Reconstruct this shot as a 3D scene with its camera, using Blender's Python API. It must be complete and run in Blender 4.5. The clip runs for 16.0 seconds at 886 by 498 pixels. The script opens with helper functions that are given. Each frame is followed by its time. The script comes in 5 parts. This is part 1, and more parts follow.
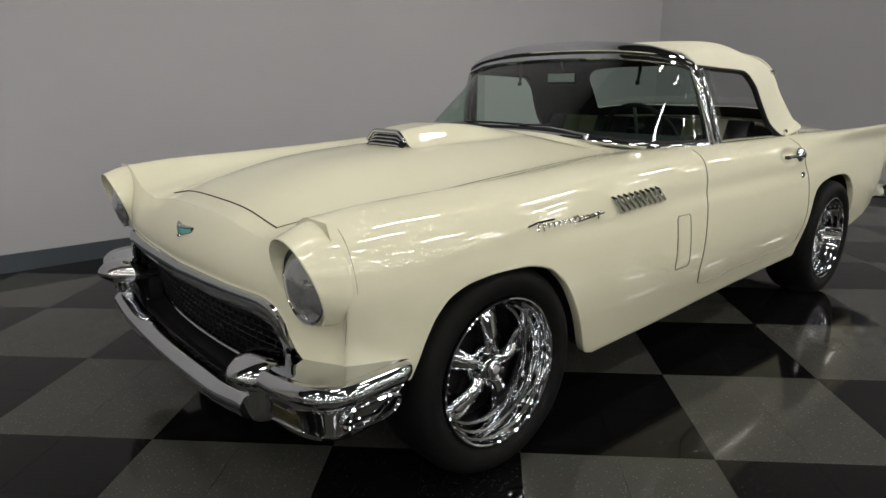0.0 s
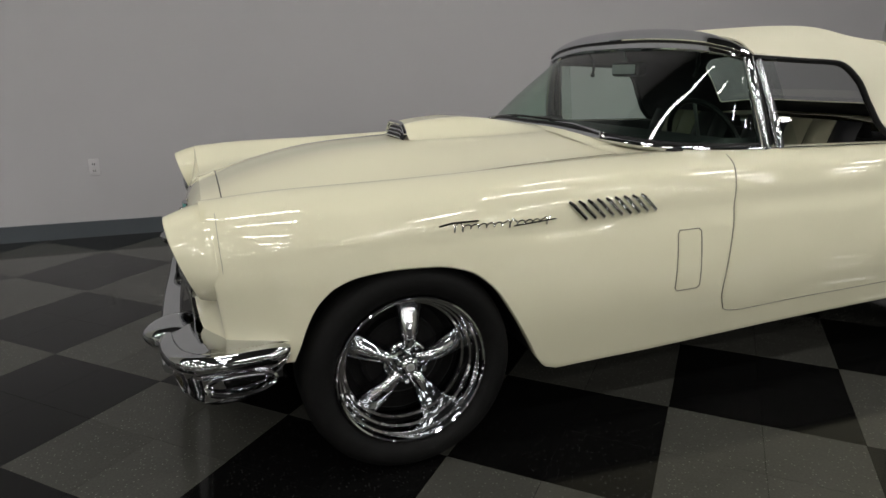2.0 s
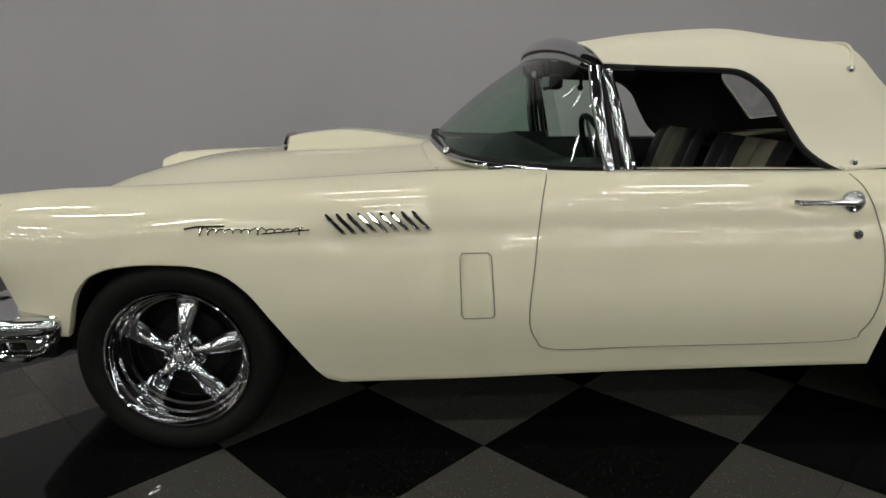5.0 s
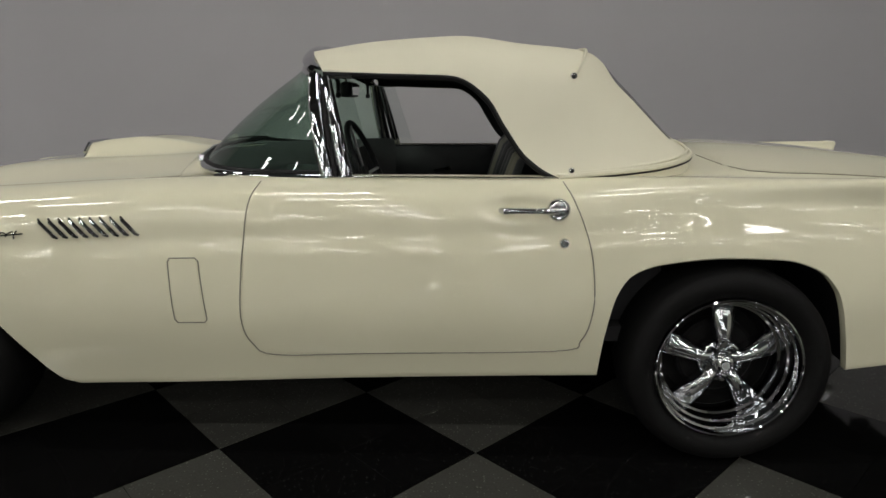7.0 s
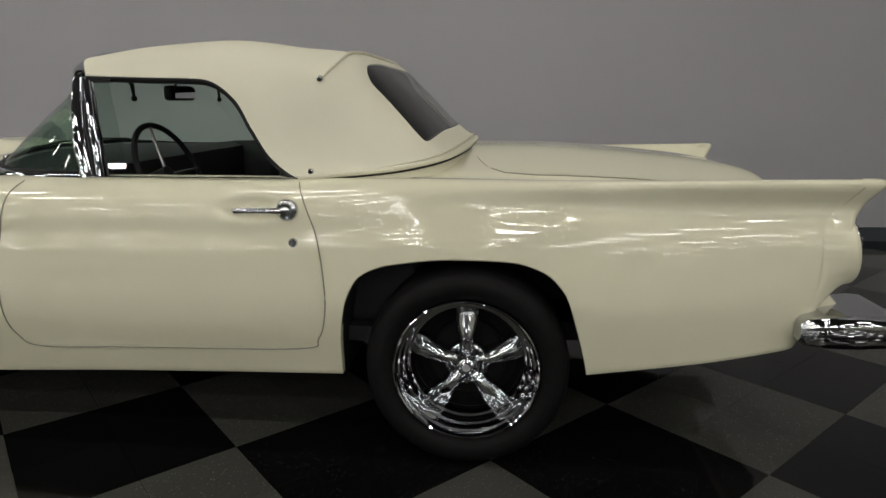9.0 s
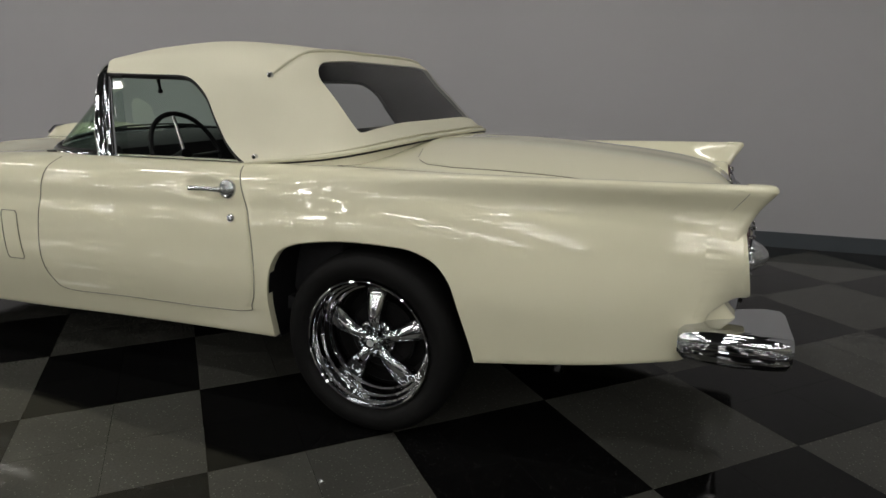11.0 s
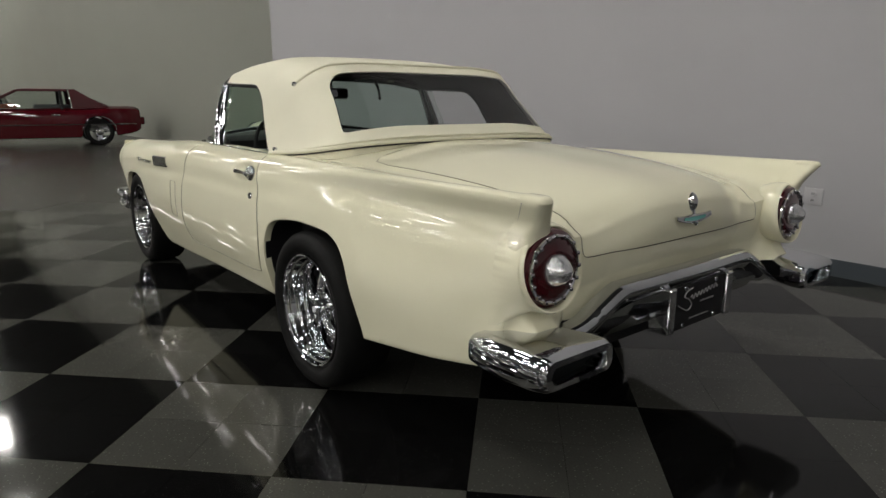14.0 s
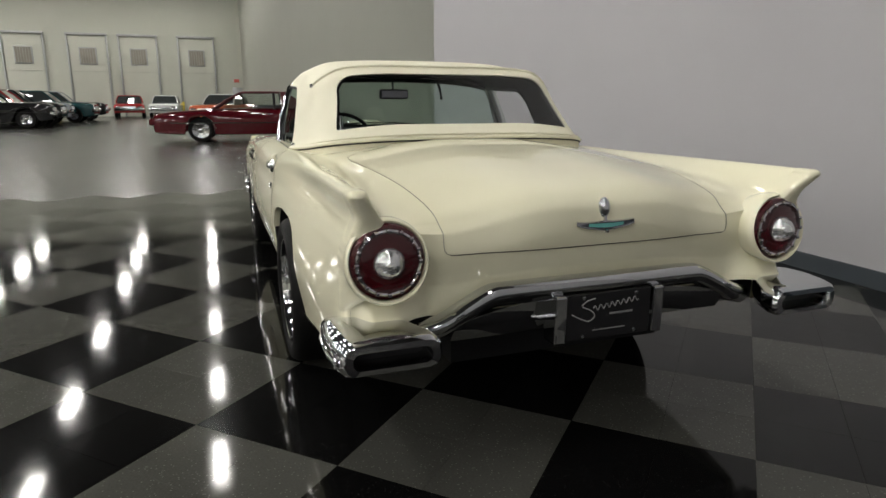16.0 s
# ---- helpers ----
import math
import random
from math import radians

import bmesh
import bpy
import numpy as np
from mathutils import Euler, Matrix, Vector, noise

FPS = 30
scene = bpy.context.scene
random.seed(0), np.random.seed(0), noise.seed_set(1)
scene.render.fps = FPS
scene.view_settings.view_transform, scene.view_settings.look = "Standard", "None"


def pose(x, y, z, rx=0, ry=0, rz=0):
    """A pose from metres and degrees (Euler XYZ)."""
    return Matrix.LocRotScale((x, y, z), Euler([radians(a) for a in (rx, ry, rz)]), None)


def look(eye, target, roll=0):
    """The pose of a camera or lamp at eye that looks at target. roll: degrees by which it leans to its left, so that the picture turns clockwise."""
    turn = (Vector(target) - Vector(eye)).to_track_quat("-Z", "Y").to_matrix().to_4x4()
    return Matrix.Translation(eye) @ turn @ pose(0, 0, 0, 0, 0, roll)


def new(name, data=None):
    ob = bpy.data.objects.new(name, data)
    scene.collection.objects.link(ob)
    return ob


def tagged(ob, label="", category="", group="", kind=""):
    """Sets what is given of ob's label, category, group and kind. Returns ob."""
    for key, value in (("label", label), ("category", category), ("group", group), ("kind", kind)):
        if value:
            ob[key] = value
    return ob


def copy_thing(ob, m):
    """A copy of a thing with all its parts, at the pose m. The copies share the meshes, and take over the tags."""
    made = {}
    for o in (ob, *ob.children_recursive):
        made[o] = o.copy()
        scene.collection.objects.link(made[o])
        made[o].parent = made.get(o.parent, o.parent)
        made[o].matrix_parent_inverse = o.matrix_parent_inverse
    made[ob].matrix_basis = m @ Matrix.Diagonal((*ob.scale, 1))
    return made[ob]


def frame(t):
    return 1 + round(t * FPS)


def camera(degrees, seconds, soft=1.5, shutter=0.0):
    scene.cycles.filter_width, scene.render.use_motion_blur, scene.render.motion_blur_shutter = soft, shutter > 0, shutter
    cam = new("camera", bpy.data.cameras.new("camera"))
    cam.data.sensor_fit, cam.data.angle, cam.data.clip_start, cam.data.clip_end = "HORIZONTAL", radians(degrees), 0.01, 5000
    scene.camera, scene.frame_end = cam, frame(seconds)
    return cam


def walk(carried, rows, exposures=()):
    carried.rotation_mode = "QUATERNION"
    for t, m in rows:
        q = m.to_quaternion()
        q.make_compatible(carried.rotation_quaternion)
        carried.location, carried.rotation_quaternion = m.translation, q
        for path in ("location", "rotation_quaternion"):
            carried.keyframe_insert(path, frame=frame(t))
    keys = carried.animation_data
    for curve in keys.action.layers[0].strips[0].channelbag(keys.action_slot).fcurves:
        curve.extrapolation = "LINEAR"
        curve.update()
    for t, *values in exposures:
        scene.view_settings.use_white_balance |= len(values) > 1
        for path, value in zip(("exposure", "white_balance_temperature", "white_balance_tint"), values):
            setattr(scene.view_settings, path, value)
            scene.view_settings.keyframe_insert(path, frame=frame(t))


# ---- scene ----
cam = camera(70.5, 16.0)
PATH = [
    (0, (-1.241, -1.981, 1.118), (0.042, -0.529, 0.623), -0.0),
    (0.5, (-1.08, -2.1, 1.126), (0.089, -0.56, 0.616), 0.1),
    (1, (-0.911, -2.219, 1.125), (0.107, -0.577, 0.608), 0.1),
    (1.5, (-0.726, -2.315, 1.13), (0.145, -0.592, 0.608), 0.2),
    (2, (-0.522, -2.403, 1.137), (0.18, -0.607, 0.606), 0.2),
    (2.5, (-0.335, -2.488, 1.128), (0.199, -0.632, 0.609), 0.4),
    (3, (-0.143, -2.558, 1.135), (0.235, -0.665, 0.613), 0.6),
    (5.5, (1.04, -2.668, 1.13), (1.042, -0.727, 0.648), -0.3),
    (6, (1.273, -2.665, 1.141), (1.257, -0.724, 0.659), -0.3),
    (6.5, (1.526, -2.666, 1.134), (1.498, -0.724, 0.657), -0.3),
    (7, (1.777, -2.672, 1.128), (1.71, -0.728, 0.664), -0.3),
    (7.5, (2.024, -2.668, 1.125), (1.909, -0.726, 0.664), -0.2),
    (8, (2.266, -2.669, 1.134), (2.134, -0.729, 0.666), -0.3),
    (8.5, (2.504, -2.661, 1.124), (2.327, -0.723, 0.665), -0.4),
    (9, (2.717, -2.64, 1.119), (2.508, -0.703, 0.665), -0.5),
    (11.5, (3.774, -2.516, 1.132), (2.887, -0.79, 0.65), -0.0),
    (12, (3.991, -2.443, 1.125), (2.955, -0.8, 0.647), 0.1),
    (12.5, (4.197, -2.348, 1.128), (2.999, -0.82, 0.648), 0.2),
    (13, (4.393, -2.229, 1.125), (3.063, -0.812, 0.652), 0.3),
    (13.5, (4.58, -2.085, 1.125), (3.141, -0.775, 0.661), 0.3),
    (14, (4.759, -1.921, 1.125), (3.241, -0.702, 0.667), 0.3),
    (14.5, (4.927, -1.743, 1.128), (3.311, -0.656, 0.672), 0.3),
    (15, (5.065, -1.549, 1.122), (3.361, -0.602, 0.673), 0.3),
    (15.5, (5.191, -1.341, 1.125), (3.424, -0.52, 0.674), 0.3),
    (16, (5.307, -1.13, 1.128), (3.48, -0.46, 0.668), 0.1),
]
walk(cam, [(t, look(eye, target, roll)) for t, eye, target, roll in PATH],
     exposures=[(0.0, 0.10), (2.5, -0.06), (5.5, -0.22), (9.0, -0.32), (12.5, -0.30), (13.5, -0.14), (14.5, 0.22), (16.0, 0.44)])

# ---- light ----
world = bpy.data.worlds.new("hall")
world.use_nodes = True
world.node_tree.nodes["Background"].inputs[0].default_value = (0.9, 0.95, 1.0, 1)
world.node_tree.nodes["Background"].inputs[1].default_value = 0.0
scene.world = world


# ---- materials ----
def node_mat(name, base, rough=0.5, metal=0.0, coat=0.0, coat_rough=0.03, vary=0.06, scale=8.0, bump=0.0, bump_scale=120.0,
             rough_vary=0.0, spec=0.5, bump_detail=4.0):
    m = bpy.data.materials.new(name)
    m.use_nodes = True
    nt = m.node_tree
    b = nt.nodes["Principled BSDF"]
    b.inputs["Roughness"].default_value = rough
    b.inputs["Metallic"].default_value = metal
    b.inputs["Coat Weight"].default_value = coat
    b.inputs["Coat Roughness"].default_value = coat_rough
    b.inputs["Specular IOR Level"].default_value = spec
    tc = nt.nodes.new("ShaderNodeTexCoord")
    n1 = nt.nodes.new("ShaderNodeTexNoise")
    n1.inputs["Scale"].default_value = scale
    n1.inputs["Detail"].default_value = 6
    nt.links.new(tc.outputs["Object"], n1.inputs["Vector"])
    ramp = nt.nodes.new("ShaderNodeMix")
    ramp.data_type = "RGBA"
    ramp.inputs[6].default_value = (*[max(0, c * (1 - vary)) for c in base], 1)
    ramp.inputs[7].default_value = (*[min(1, c * (1 + vary)) for c in base], 1)
    nt.links.new(n1.outputs["Fac"], ramp.inputs[0])
    nt.links.new(ramp.outputs[2], b.inputs["Base Color"])
    if rough_vary:
        mr = nt.nodes.new("ShaderNodeMapRange")
        mr.inputs["To Min"].default_value = max(0.0, rough - rough_vary)
        mr.inputs["To Max"].default_value = rough + rough_vary
        nt.links.new(n1.outputs["Fac"], mr.inputs["Value"])
        nt.links.new(mr.outputs[0], b.inputs["Roughness"])
    if bump:
        n2 = nt.nodes.new("ShaderNodeTexNoise")
        n2.inputs["Scale"].default_value = bump_scale
        n2.inputs["Detail"].default_value = bump_detail
        nt.links.new(tc.outputs["Object"], n2.inputs["Vector"])
        bp = nt.nodes.new("ShaderNodeBump")
        bp.inputs["Strength"].default_value = bump
        bp.inputs["Distance"].default_value = 0.004
        nt.links.new(n2.outputs["Fac"], bp.inputs["Height"])
        nt.links.new(bp.outputs[0], b.inputs["Normal"])
    return m


def glass_mat(name, tint, rough=0.0):
    """Thin glazing: mostly clear, tinted, with a mirror share that grows at grazing angles."""
    m = bpy.data.materials.new(name)
    m.use_nodes = True
    nt = m.node_tree
    nt.nodes.remove(nt.nodes["Principled BSDF"])
    tr, gl, mx = [nt.nodes.new(k) for k in ("ShaderNodeBsdfTransparent", "ShaderNodeBsdfGlossy", "ShaderNodeMixShader")]
    lw, pw, ma = nt.nodes.new("ShaderNodeLayerWeight"), nt.nodes.new("ShaderNodeMath"), nt.nodes.new("ShaderNodeMath")
    tr.inputs[0].default_value = (*tint, 1)
    gl.inputs["Roughness"].default_value = rough
    pw.operation, ma.operation = "POWER", "MULTIPLY_ADD"
    pw.inputs[1].default_value = 4.0
    ma.inputs[1].default_value, ma.inputs[2].default_value = 0.75, 0.06
    nt.links.new(lw.outputs["Facing"], pw.inputs[0])
    nt.links.new(pw.outputs[0], ma.inputs[0])
    nt.links.new(ma.outputs[0], mx.inputs[0])
    nt.links.new(tr.outputs[0], mx.inputs[1])
    nt.links.new(gl.outputs[0], mx.inputs[2])
    nt.links.new(mx.outputs[0], nt.nodes["Material Output"].inputs[0])
    return m


def glow_mat(name, col, strength):
    m = bpy.data.materials.new(name)
    m.use_nodes = True
    b = m.node_tree.nodes["Principled BSDF"]
    b.inputs["Base Color"].default_value = (0.9, 0.9, 0.9, 1)
    b.inputs["Emission Color"].default_value = (*col, 1)
    b.inputs["Emission Strength"].default_value = strength
    return m


CREAM = node_mat("cream_paint", (0.775, 0.750, 0.562), 0.035, vary=0.012, scale=2.0, spec=0.62)
VINYL = node_mat("cream_vinyl", (0.76, 0.735, 0.575), 0.62, vary=0.04, scale=5.0, bump=0.25, bump_scale=700)
CHROME = node_mat("chrome", (0.58, 0.59, 0.61), 0.03, metal=1.0, vary=0.02, scale=30)
SATIN = node_mat("brushed_metal", (0.55, 0.55, 0.56), 0.28, metal=1.0, vary=0.08, scale=60)
RUBBER = node_mat("tyre_rubber", (0.007, 0.007, 0.007), 0.62, vary=0.25, scale=25, bump=0.2, bump_scale=300, spec=0.10)
BLACK = node_mat("black_trim", (0.010, 0.010, 0.011), 0.5, vary=0.3, scale=20, spec=0.25)
# panel gap shade as bar colours: one dark, one softer copy
GAP = node_mat("dark_gap", (0.05, 0.047, 0.035), 0.8, vary=0.2)
SOFTGAP = node_mat("soft_gap_shade", (0.26, 0.25, 0.19), 0.6, vary=0.1)
LINER = node_mat("black_cloth", (0.016, 0.016, 0.018), 0.85, vary=0.3, scale=40, bump=0.3, bump_scale=500)
LEATHER = node_mat("black_leather", (0.02, 0.02, 0.022), 0.42, vary=0.3, scale=30, bump=0.25, bump_scale=220)
# cream vinyl with the shade inside the cabin put into its colour
SEATVINYL = node_mat("shaded_cream_vinyl", (0.27, 0.255, 0.18), 0.45, vary=0.08, scale=12, bump=0.3, bump_scale=300)
GRILLEMETAL = node_mat("dark_grille_metal", (0.17, 0.17, 0.175), 0.3, metal=1.0, vary=0.2, scale=60)
REDLENS = node_mat("red_lens", (0.055, 0.003, 0.006), 0.12, coat=1.0, vary=0.15, scale=30)
CLEARLENS = node_mat("clear_lens", (0.60, 0.61, 0.62), 0.05, metal=0.8, vary=0.55, scale=28, bump=1.0, bump_scale=42)
AMBER = node_mat("pale_amber_lens", (0.035, 0.030, 0.012), 0.15, coat=1.0, vary=0.15, scale=40)
TURQ = node_mat("turquoise_enamel", (0.16, 0.50, 0.46), 0.25, coat=0.6, vary=0.1, scale=40)
WINDSHIELD = glass_mat("tinted_glass", (0.64, 0.78, 0.70))
CLEAR = glass_mat("clear_glass", (0.86, 0.90, 0.88))
VINYLWIN = glass_mat("clear_vinyl", (0.66, 0.67, 0.68), rough=0.04)
WALLGREY = node_mat("grey_wall_paint", (0.385, 0.38, 0.392), 0.6, vary=0.03, scale=0.8, bump=0.15, bump_scale=160, rough_vary=0.05, spec=0.3)
WALLPALE = node_mat("pale_wall_paint", (0.40, 0.408, 0.345), 0.6, vary=0.03, scale=0.7, bump=0.15, bump_scale=160)
BASEGREY = node_mat("slate_vinyl_base", (0.055, 0.065, 0.075), 0.4, vary=0.1, scale=6)
# kept dim so that the chrome mirrors a dark hall
WALLDIM = node_mat("dim_unseen_wall", (0.12, 0.12, 0.115), 0.6, vary=0.05, scale=0.7)
WALLSIDE = node_mat("pale_side_wall", (0.46, 0.468, 0.408), 0.6, vary=0.03, scale=0.7, bump=0.15, bump_scale=160)
CEIL = node_mat("dark_ceiling", (0.045, 0.045, 0.045), 0.9, vary=0.1, scale=2)
CONCRETE = node_mat("polished_concrete", (0.040, 0.039, 0.034), 0.24, vary=0.10, scale=0.5, rough_vary=0.04, spec=0.30, bump=0.03, bump_scale=3, bump_detail=1.0)


def tile_mat(name, base, rough, chip, chip_amount):
    """Vinyl floor tile: mottled, flecked with chips, faintly scuffed, each square a little different."""
    m = node_mat(name, base, rough, vary=0.10, scale=14, rough_vary=0.02, spec=0.17, bump=0.05, bump_scale=9, bump_detail=0.5)
    nt = m.node_tree
    b = nt.nodes["Principled BSDF"]
    tc = [n for n in nt.nodes if n.type == "TEX_COORD"][0]
    info = nt.nodes.new("ShaderNodeObjectInfo")
    geo = nt.nodes.new("ShaderNodeNewGeometry")
    old = b.inputs["Base Color"].links[0].from_socket
    vor = nt.nodes.new("ShaderNodeTexVoronoi")
    vor.inputs["Scale"].default_value = 95
    fine = nt.nodes.new("ShaderNodeTexNoise")
    fine.inputs["Scale"].default_value = 130
    fine.inputs["Detail"].default_value = 8
    for n in (vor, fine):
        nt.links.new(geo.outputs["Position"], n.inputs["Vector"])
    lim = nt.nodes.new("ShaderNodeMapRange")
    lim.inputs["From Min"].default_value, lim.inputs["From Max"].default_value = chip_amount, chip_amount - 0.08
    nt.links.new(vor.outputs["Distance"], lim.inputs["Value"])
    gate = nt.nodes.new("ShaderNodeMath")
    gate.operation = "GREATER_THAN"
    gate.inputs[1].default_value = 0.62
    sep = nt.nodes.new("ShaderNodeSeparateColor")
    nt.links.new(vor.outputs["Color"], sep.inputs[0])
    nt.links.new(sep.outputs[0], gate.inputs[0])
    both = nt.nodes.new("ShaderNodeMath")
    both.operation = "MULTIPLY"
    nt.links.new(lim.outputs[0], both.inputs[0])
    nt.links.new(gate.outputs[0], both.inputs[1])
    mix = nt.nodes.new("ShaderNodeMix")
    mix.data_type = "RGBA"
    mix.inputs[7].default_value = (*chip, 1)
    nt.links.new(both.outputs[0], mix.inputs[0])
    nt.links.new(old, mix.inputs[6])
    bright = nt.nodes.new("ShaderNodeMapRange")
    bright.inputs["To Min"].default_value, bright.inputs["To Max"].default_value = 0.90, 1.10
    nt.links.new(info.outputs["Random"], bright.inputs["Value"])
    mott = nt.nodes.new("ShaderNodeMapRange")
    mott.inputs["From Min"].default_value, mott.inputs["From Max"].default_value = 0.3, 0.7
    mott.inputs["To Min"].default_value, mott.inputs["To Max"].default_value = 0.88, 1.12
    nt.links.new(fine.outputs["Fac"], mott.inputs["Value"])
    prod = nt.nodes.new("ShaderNodeMath")
    prod.operation = "MULTIPLY"
    nt.links.new(bright.outputs[0], prod.inputs[0])
    nt.links.new(mott.outputs[0], prod.inputs[1])
    val = nt.nodes.new("ShaderNodeHueSaturation")
    nt.links.new(prod.outputs[0], val.inputs["Value"])
    nt.links.new(mix.outputs[2], val.inputs["Color"])
    nt.links.new(val.outputs[0], b.inputs["Base Color"])
    return m


GREYTILE = tile_mat("grey_tile", (0.051, 0.051, 0.045), 0.072, (0.105, 0.105, 0.095), 0.28)
BLACKTILE = tile_mat("black_tile", (0.0038, 0.0038, 0.0038), 0.072, (0.017, 0.017, 0.016), 0.26)
TUBE = glow_mat("lit_tube", (1.0, 0.97, 0.92), 43.0)
WHITEMETAL = node_mat("white_metal", (0.75, 0.75, 0.73), 0.4, vary=0.03)


# ---- mesh helpers ----
def part(name, bm, material, parent=None, label="", smooth=True):
    """Links a bmesh as one mesh object under a thing or a part; its vertices are in world metres."""
    me = bpy.data.meshes.new(name)
    bmesh.ops.recalc_face_normals(bm, faces=bm.faces)
    bm.to_mesh(me)
    bm.free()
    me.materials.append(material)
    if smooth:
        me.polygons.foreach_set("use_smooth", [True] * len(me.polygons))
        me.set_sharp_from_angle(angle=radians(38))
    ob = new(name, me)
    if parent is not None:
        ob.parent = parent
        ob.matrix_parent_inverse = world_of(parent).inverted()
    if label:
        ob["label"] = label
    return ob


def world_of(ob):
    m = ob.matrix_basis.copy()
    if ob.parent is not None:
        m = world_of(ob.parent) @ ob.matrix_parent_inverse @ m
    return m


def empty(name, at=(0, 0, 0), parent=None):
    ob = new(name)
    ob.empty_display_size = 0.1
    ob.matrix_basis = Matrix.Translation(at)
    if parent is not None:
        ob.parent = parent
        ob.matrix_parent_inverse = world_of(parent).inverted()
    return ob


def add_grid(bm, pts, close_u=False, close_v=False, keep=None):
    """pts[i][j] -> quads. keep(i, j) says whether a quad is made."""
    vs = [[bm.verts.new(p) for p in row] for row in pts]
    n, m = len(vs), len(vs[0])
    for i in range(n if close_u else n - 1):
        for j in range(m if close_v else m - 1):
            if keep is None or keep(i, j):
                quad = [vs[i][j], vs[(i + 1) % n][j], vs[(i + 1) % n][(j + 1) % m], vs[i][(j + 1) % m]]
                try:
                    bm.faces.new(quad)
                except ValueError:
                    pass
    return vs


def grid_bm(pts, close_u=False, close_v=False, keep=None, thick=0.0):
    bm = bmesh.new()
    add_grid(bm, pts, close_u, close_v, keep)
    loose = [v for v in bm.verts if not v.link_faces]
    bmesh.ops.delete(bm, geom=loose, context="VERTS")
    if thick:
        bmesh.ops.solidify(bm, geom=bm.faces[:], thickness=thick)
    return bm


def box_bm(x0, x1, y0, y1, z0, z1, bevel=0.0, seg=2, bm=None):
    bm = bm or bmesh.new()
    made = bmesh.ops.create_cube(bm, size=1.0)["verts"]
    for v in made:
        v.co = Vector(((x0 + x1) / 2 + v.co.x * (x1 - x0), (y0 + y1) / 2 + v.co.y * (y1 - y0), (z0 + z1) / 2 + v.co.z * (z1 - z0)))
    if bevel:
        es = {e for v in made for e in v.link_edges}
        bmesh.ops.bevel(bm, geom=list(es), offset=bevel, segments=seg, affect="EDGES", profile=0.5)
    return bm


def lathe_bm(profile, centre, axis="y", seg=48, bm=None, sx=1.0, sz=1.0):
    """Revolves (radius, along) pairs round an axis through centre."""
    bm = bm or bmesh.new()
    rows = []
    for k in range(seg):
        a = 2 * math.pi * k / seg
        c, s = math.cos(a) * sx, math.sin(a) * sz
        row = []
        for r, d in profile:
            if axis == "y":
                p = (centre[0] + r * c, centre[1] + d, centre[2] + r * s)
            elif axis == "x":
                p = (centre[0] + d, centre[1] + r * c, centre[2] + r * s)
            else:
                p = (centre[0] + r * c, centre[1] + r * s, centre[2] + d)
            row.append(p)
        rows.append(row)
    add_grid(bm, rows, close_u=True)
    bmesh.ops.remove_doubles(bm, verts=bm.verts[:], dist=1e-6)
    return bm


def tube_bm(points, r, seg=8, bm=None, closed=False, flat=1.0):
    """A round bar along points; r is a number or one radius a point."""
    bm = bm or bmesh.new()
    pts = [Vector(p) for p in points]
    n = len(pts)
    rows = []
    up = Vector((0, 0, 1))
    for i, p in enumerate(pts):
        a = pts[(i - 1) % n] if closed or i else p
        b = pts[(i + 1) % n] if closed or i < n - 1 else p
        d = (b - a).normalized()
        side = d.cross(up)
        if side.length < 1e-3:
            side = d.cross(Vector((0, 1, 0)))
        side.normalize()
        top = side.cross(d)
        rr = r[i] if isinstance(r, (list, tuple)) else r
        rows.append([p + side * rr * math.cos(2 * math.pi * k / seg) + top * rr * flat * math.sin(2 * math.pi * k / seg) for k in range(seg)])
    vs = add_grid(bm, rows, close_u=closed, close_v=True)
    if not closed:
        for row in (vs[0], vs[-1]):
            try:
                bm.faces.new(row)
            except ValueError:
                pass
    return bm


def spline(xs, ys, q):
    """Smooth curve through (xs, ys) that does not overshoot, at q."""
    xs, ys, q = np.asarray(xs, float), np.asarray(ys, float), np.asarray(q, float)
    h = np.diff(xs)
    d = np.diff(ys) / h
    w1, w2 = 2 * h[1:] + h[:-1], h[1:] + 2 * h[:-1]
    same = d[:-1] * d[1:] > 0
    bend = np.where(same, w1 * np.where(same, d[1:], 1) + w2 * np.where(same, d[:-1], 1), 1)
    m = np.r_[d[0], np.where(same, (w1 + w2) * d[:-1] * d[1:] / bend, 0), d[-1]]
    k = np.clip(np.searchsorted(xs, q) - 1, 0, len(xs) - 2)
    t = (q - xs[k]) / h[k]
    t = np.clip(t, 0, 1)
    return ((1 + 2 * t) * (1 - t) ** 2 * ys[k] + t * (1 - t) ** 2 * h[k] * m[k] + t * t * (3 - 2 * t) * ys[k + 1] + t * t * (t - 1) * h[k] * m[k + 1])


def catmull(points, n):
    """n points along a smooth curve through points, evenly by chord."""
    p = np.asarray(points, float)
    s = np.r_[0, np.cumsum(np.linalg.norm(np.diff(p, axis=0), axis=1))]
    q = np.linspace(0, s[-1], n)
    ext = np.vstack([2 * p[0] - p[1], p, 2 * p[-1] - p[-2]])
    k = np.clip(np.searchsorted(s, q, side="right") - 1, 0, len(p) - 2)
    t = ((q - s[k]) / (s[k + 1] - s[k]))[:, None]
    a, b, c, d = ext[k], ext[k + 1], ext[k + 2], ext[k + 3]
    return 0.5 * (2 * b + (c - a) * t + (2 * a - 5 * b + 4 * c - d) * t * t + (3 * b - 3 * c + d - a) * t ** 3)


# ---- the hall ----
WALL_Y = 2.66


def room_box(name, dims, material, label, bevel=0.0, kind="structure"):
    return tagged(part(name, box_bm(*dims, bevel=bevel), material, smooth=False), label, name.split("_")[0], kind=kind)


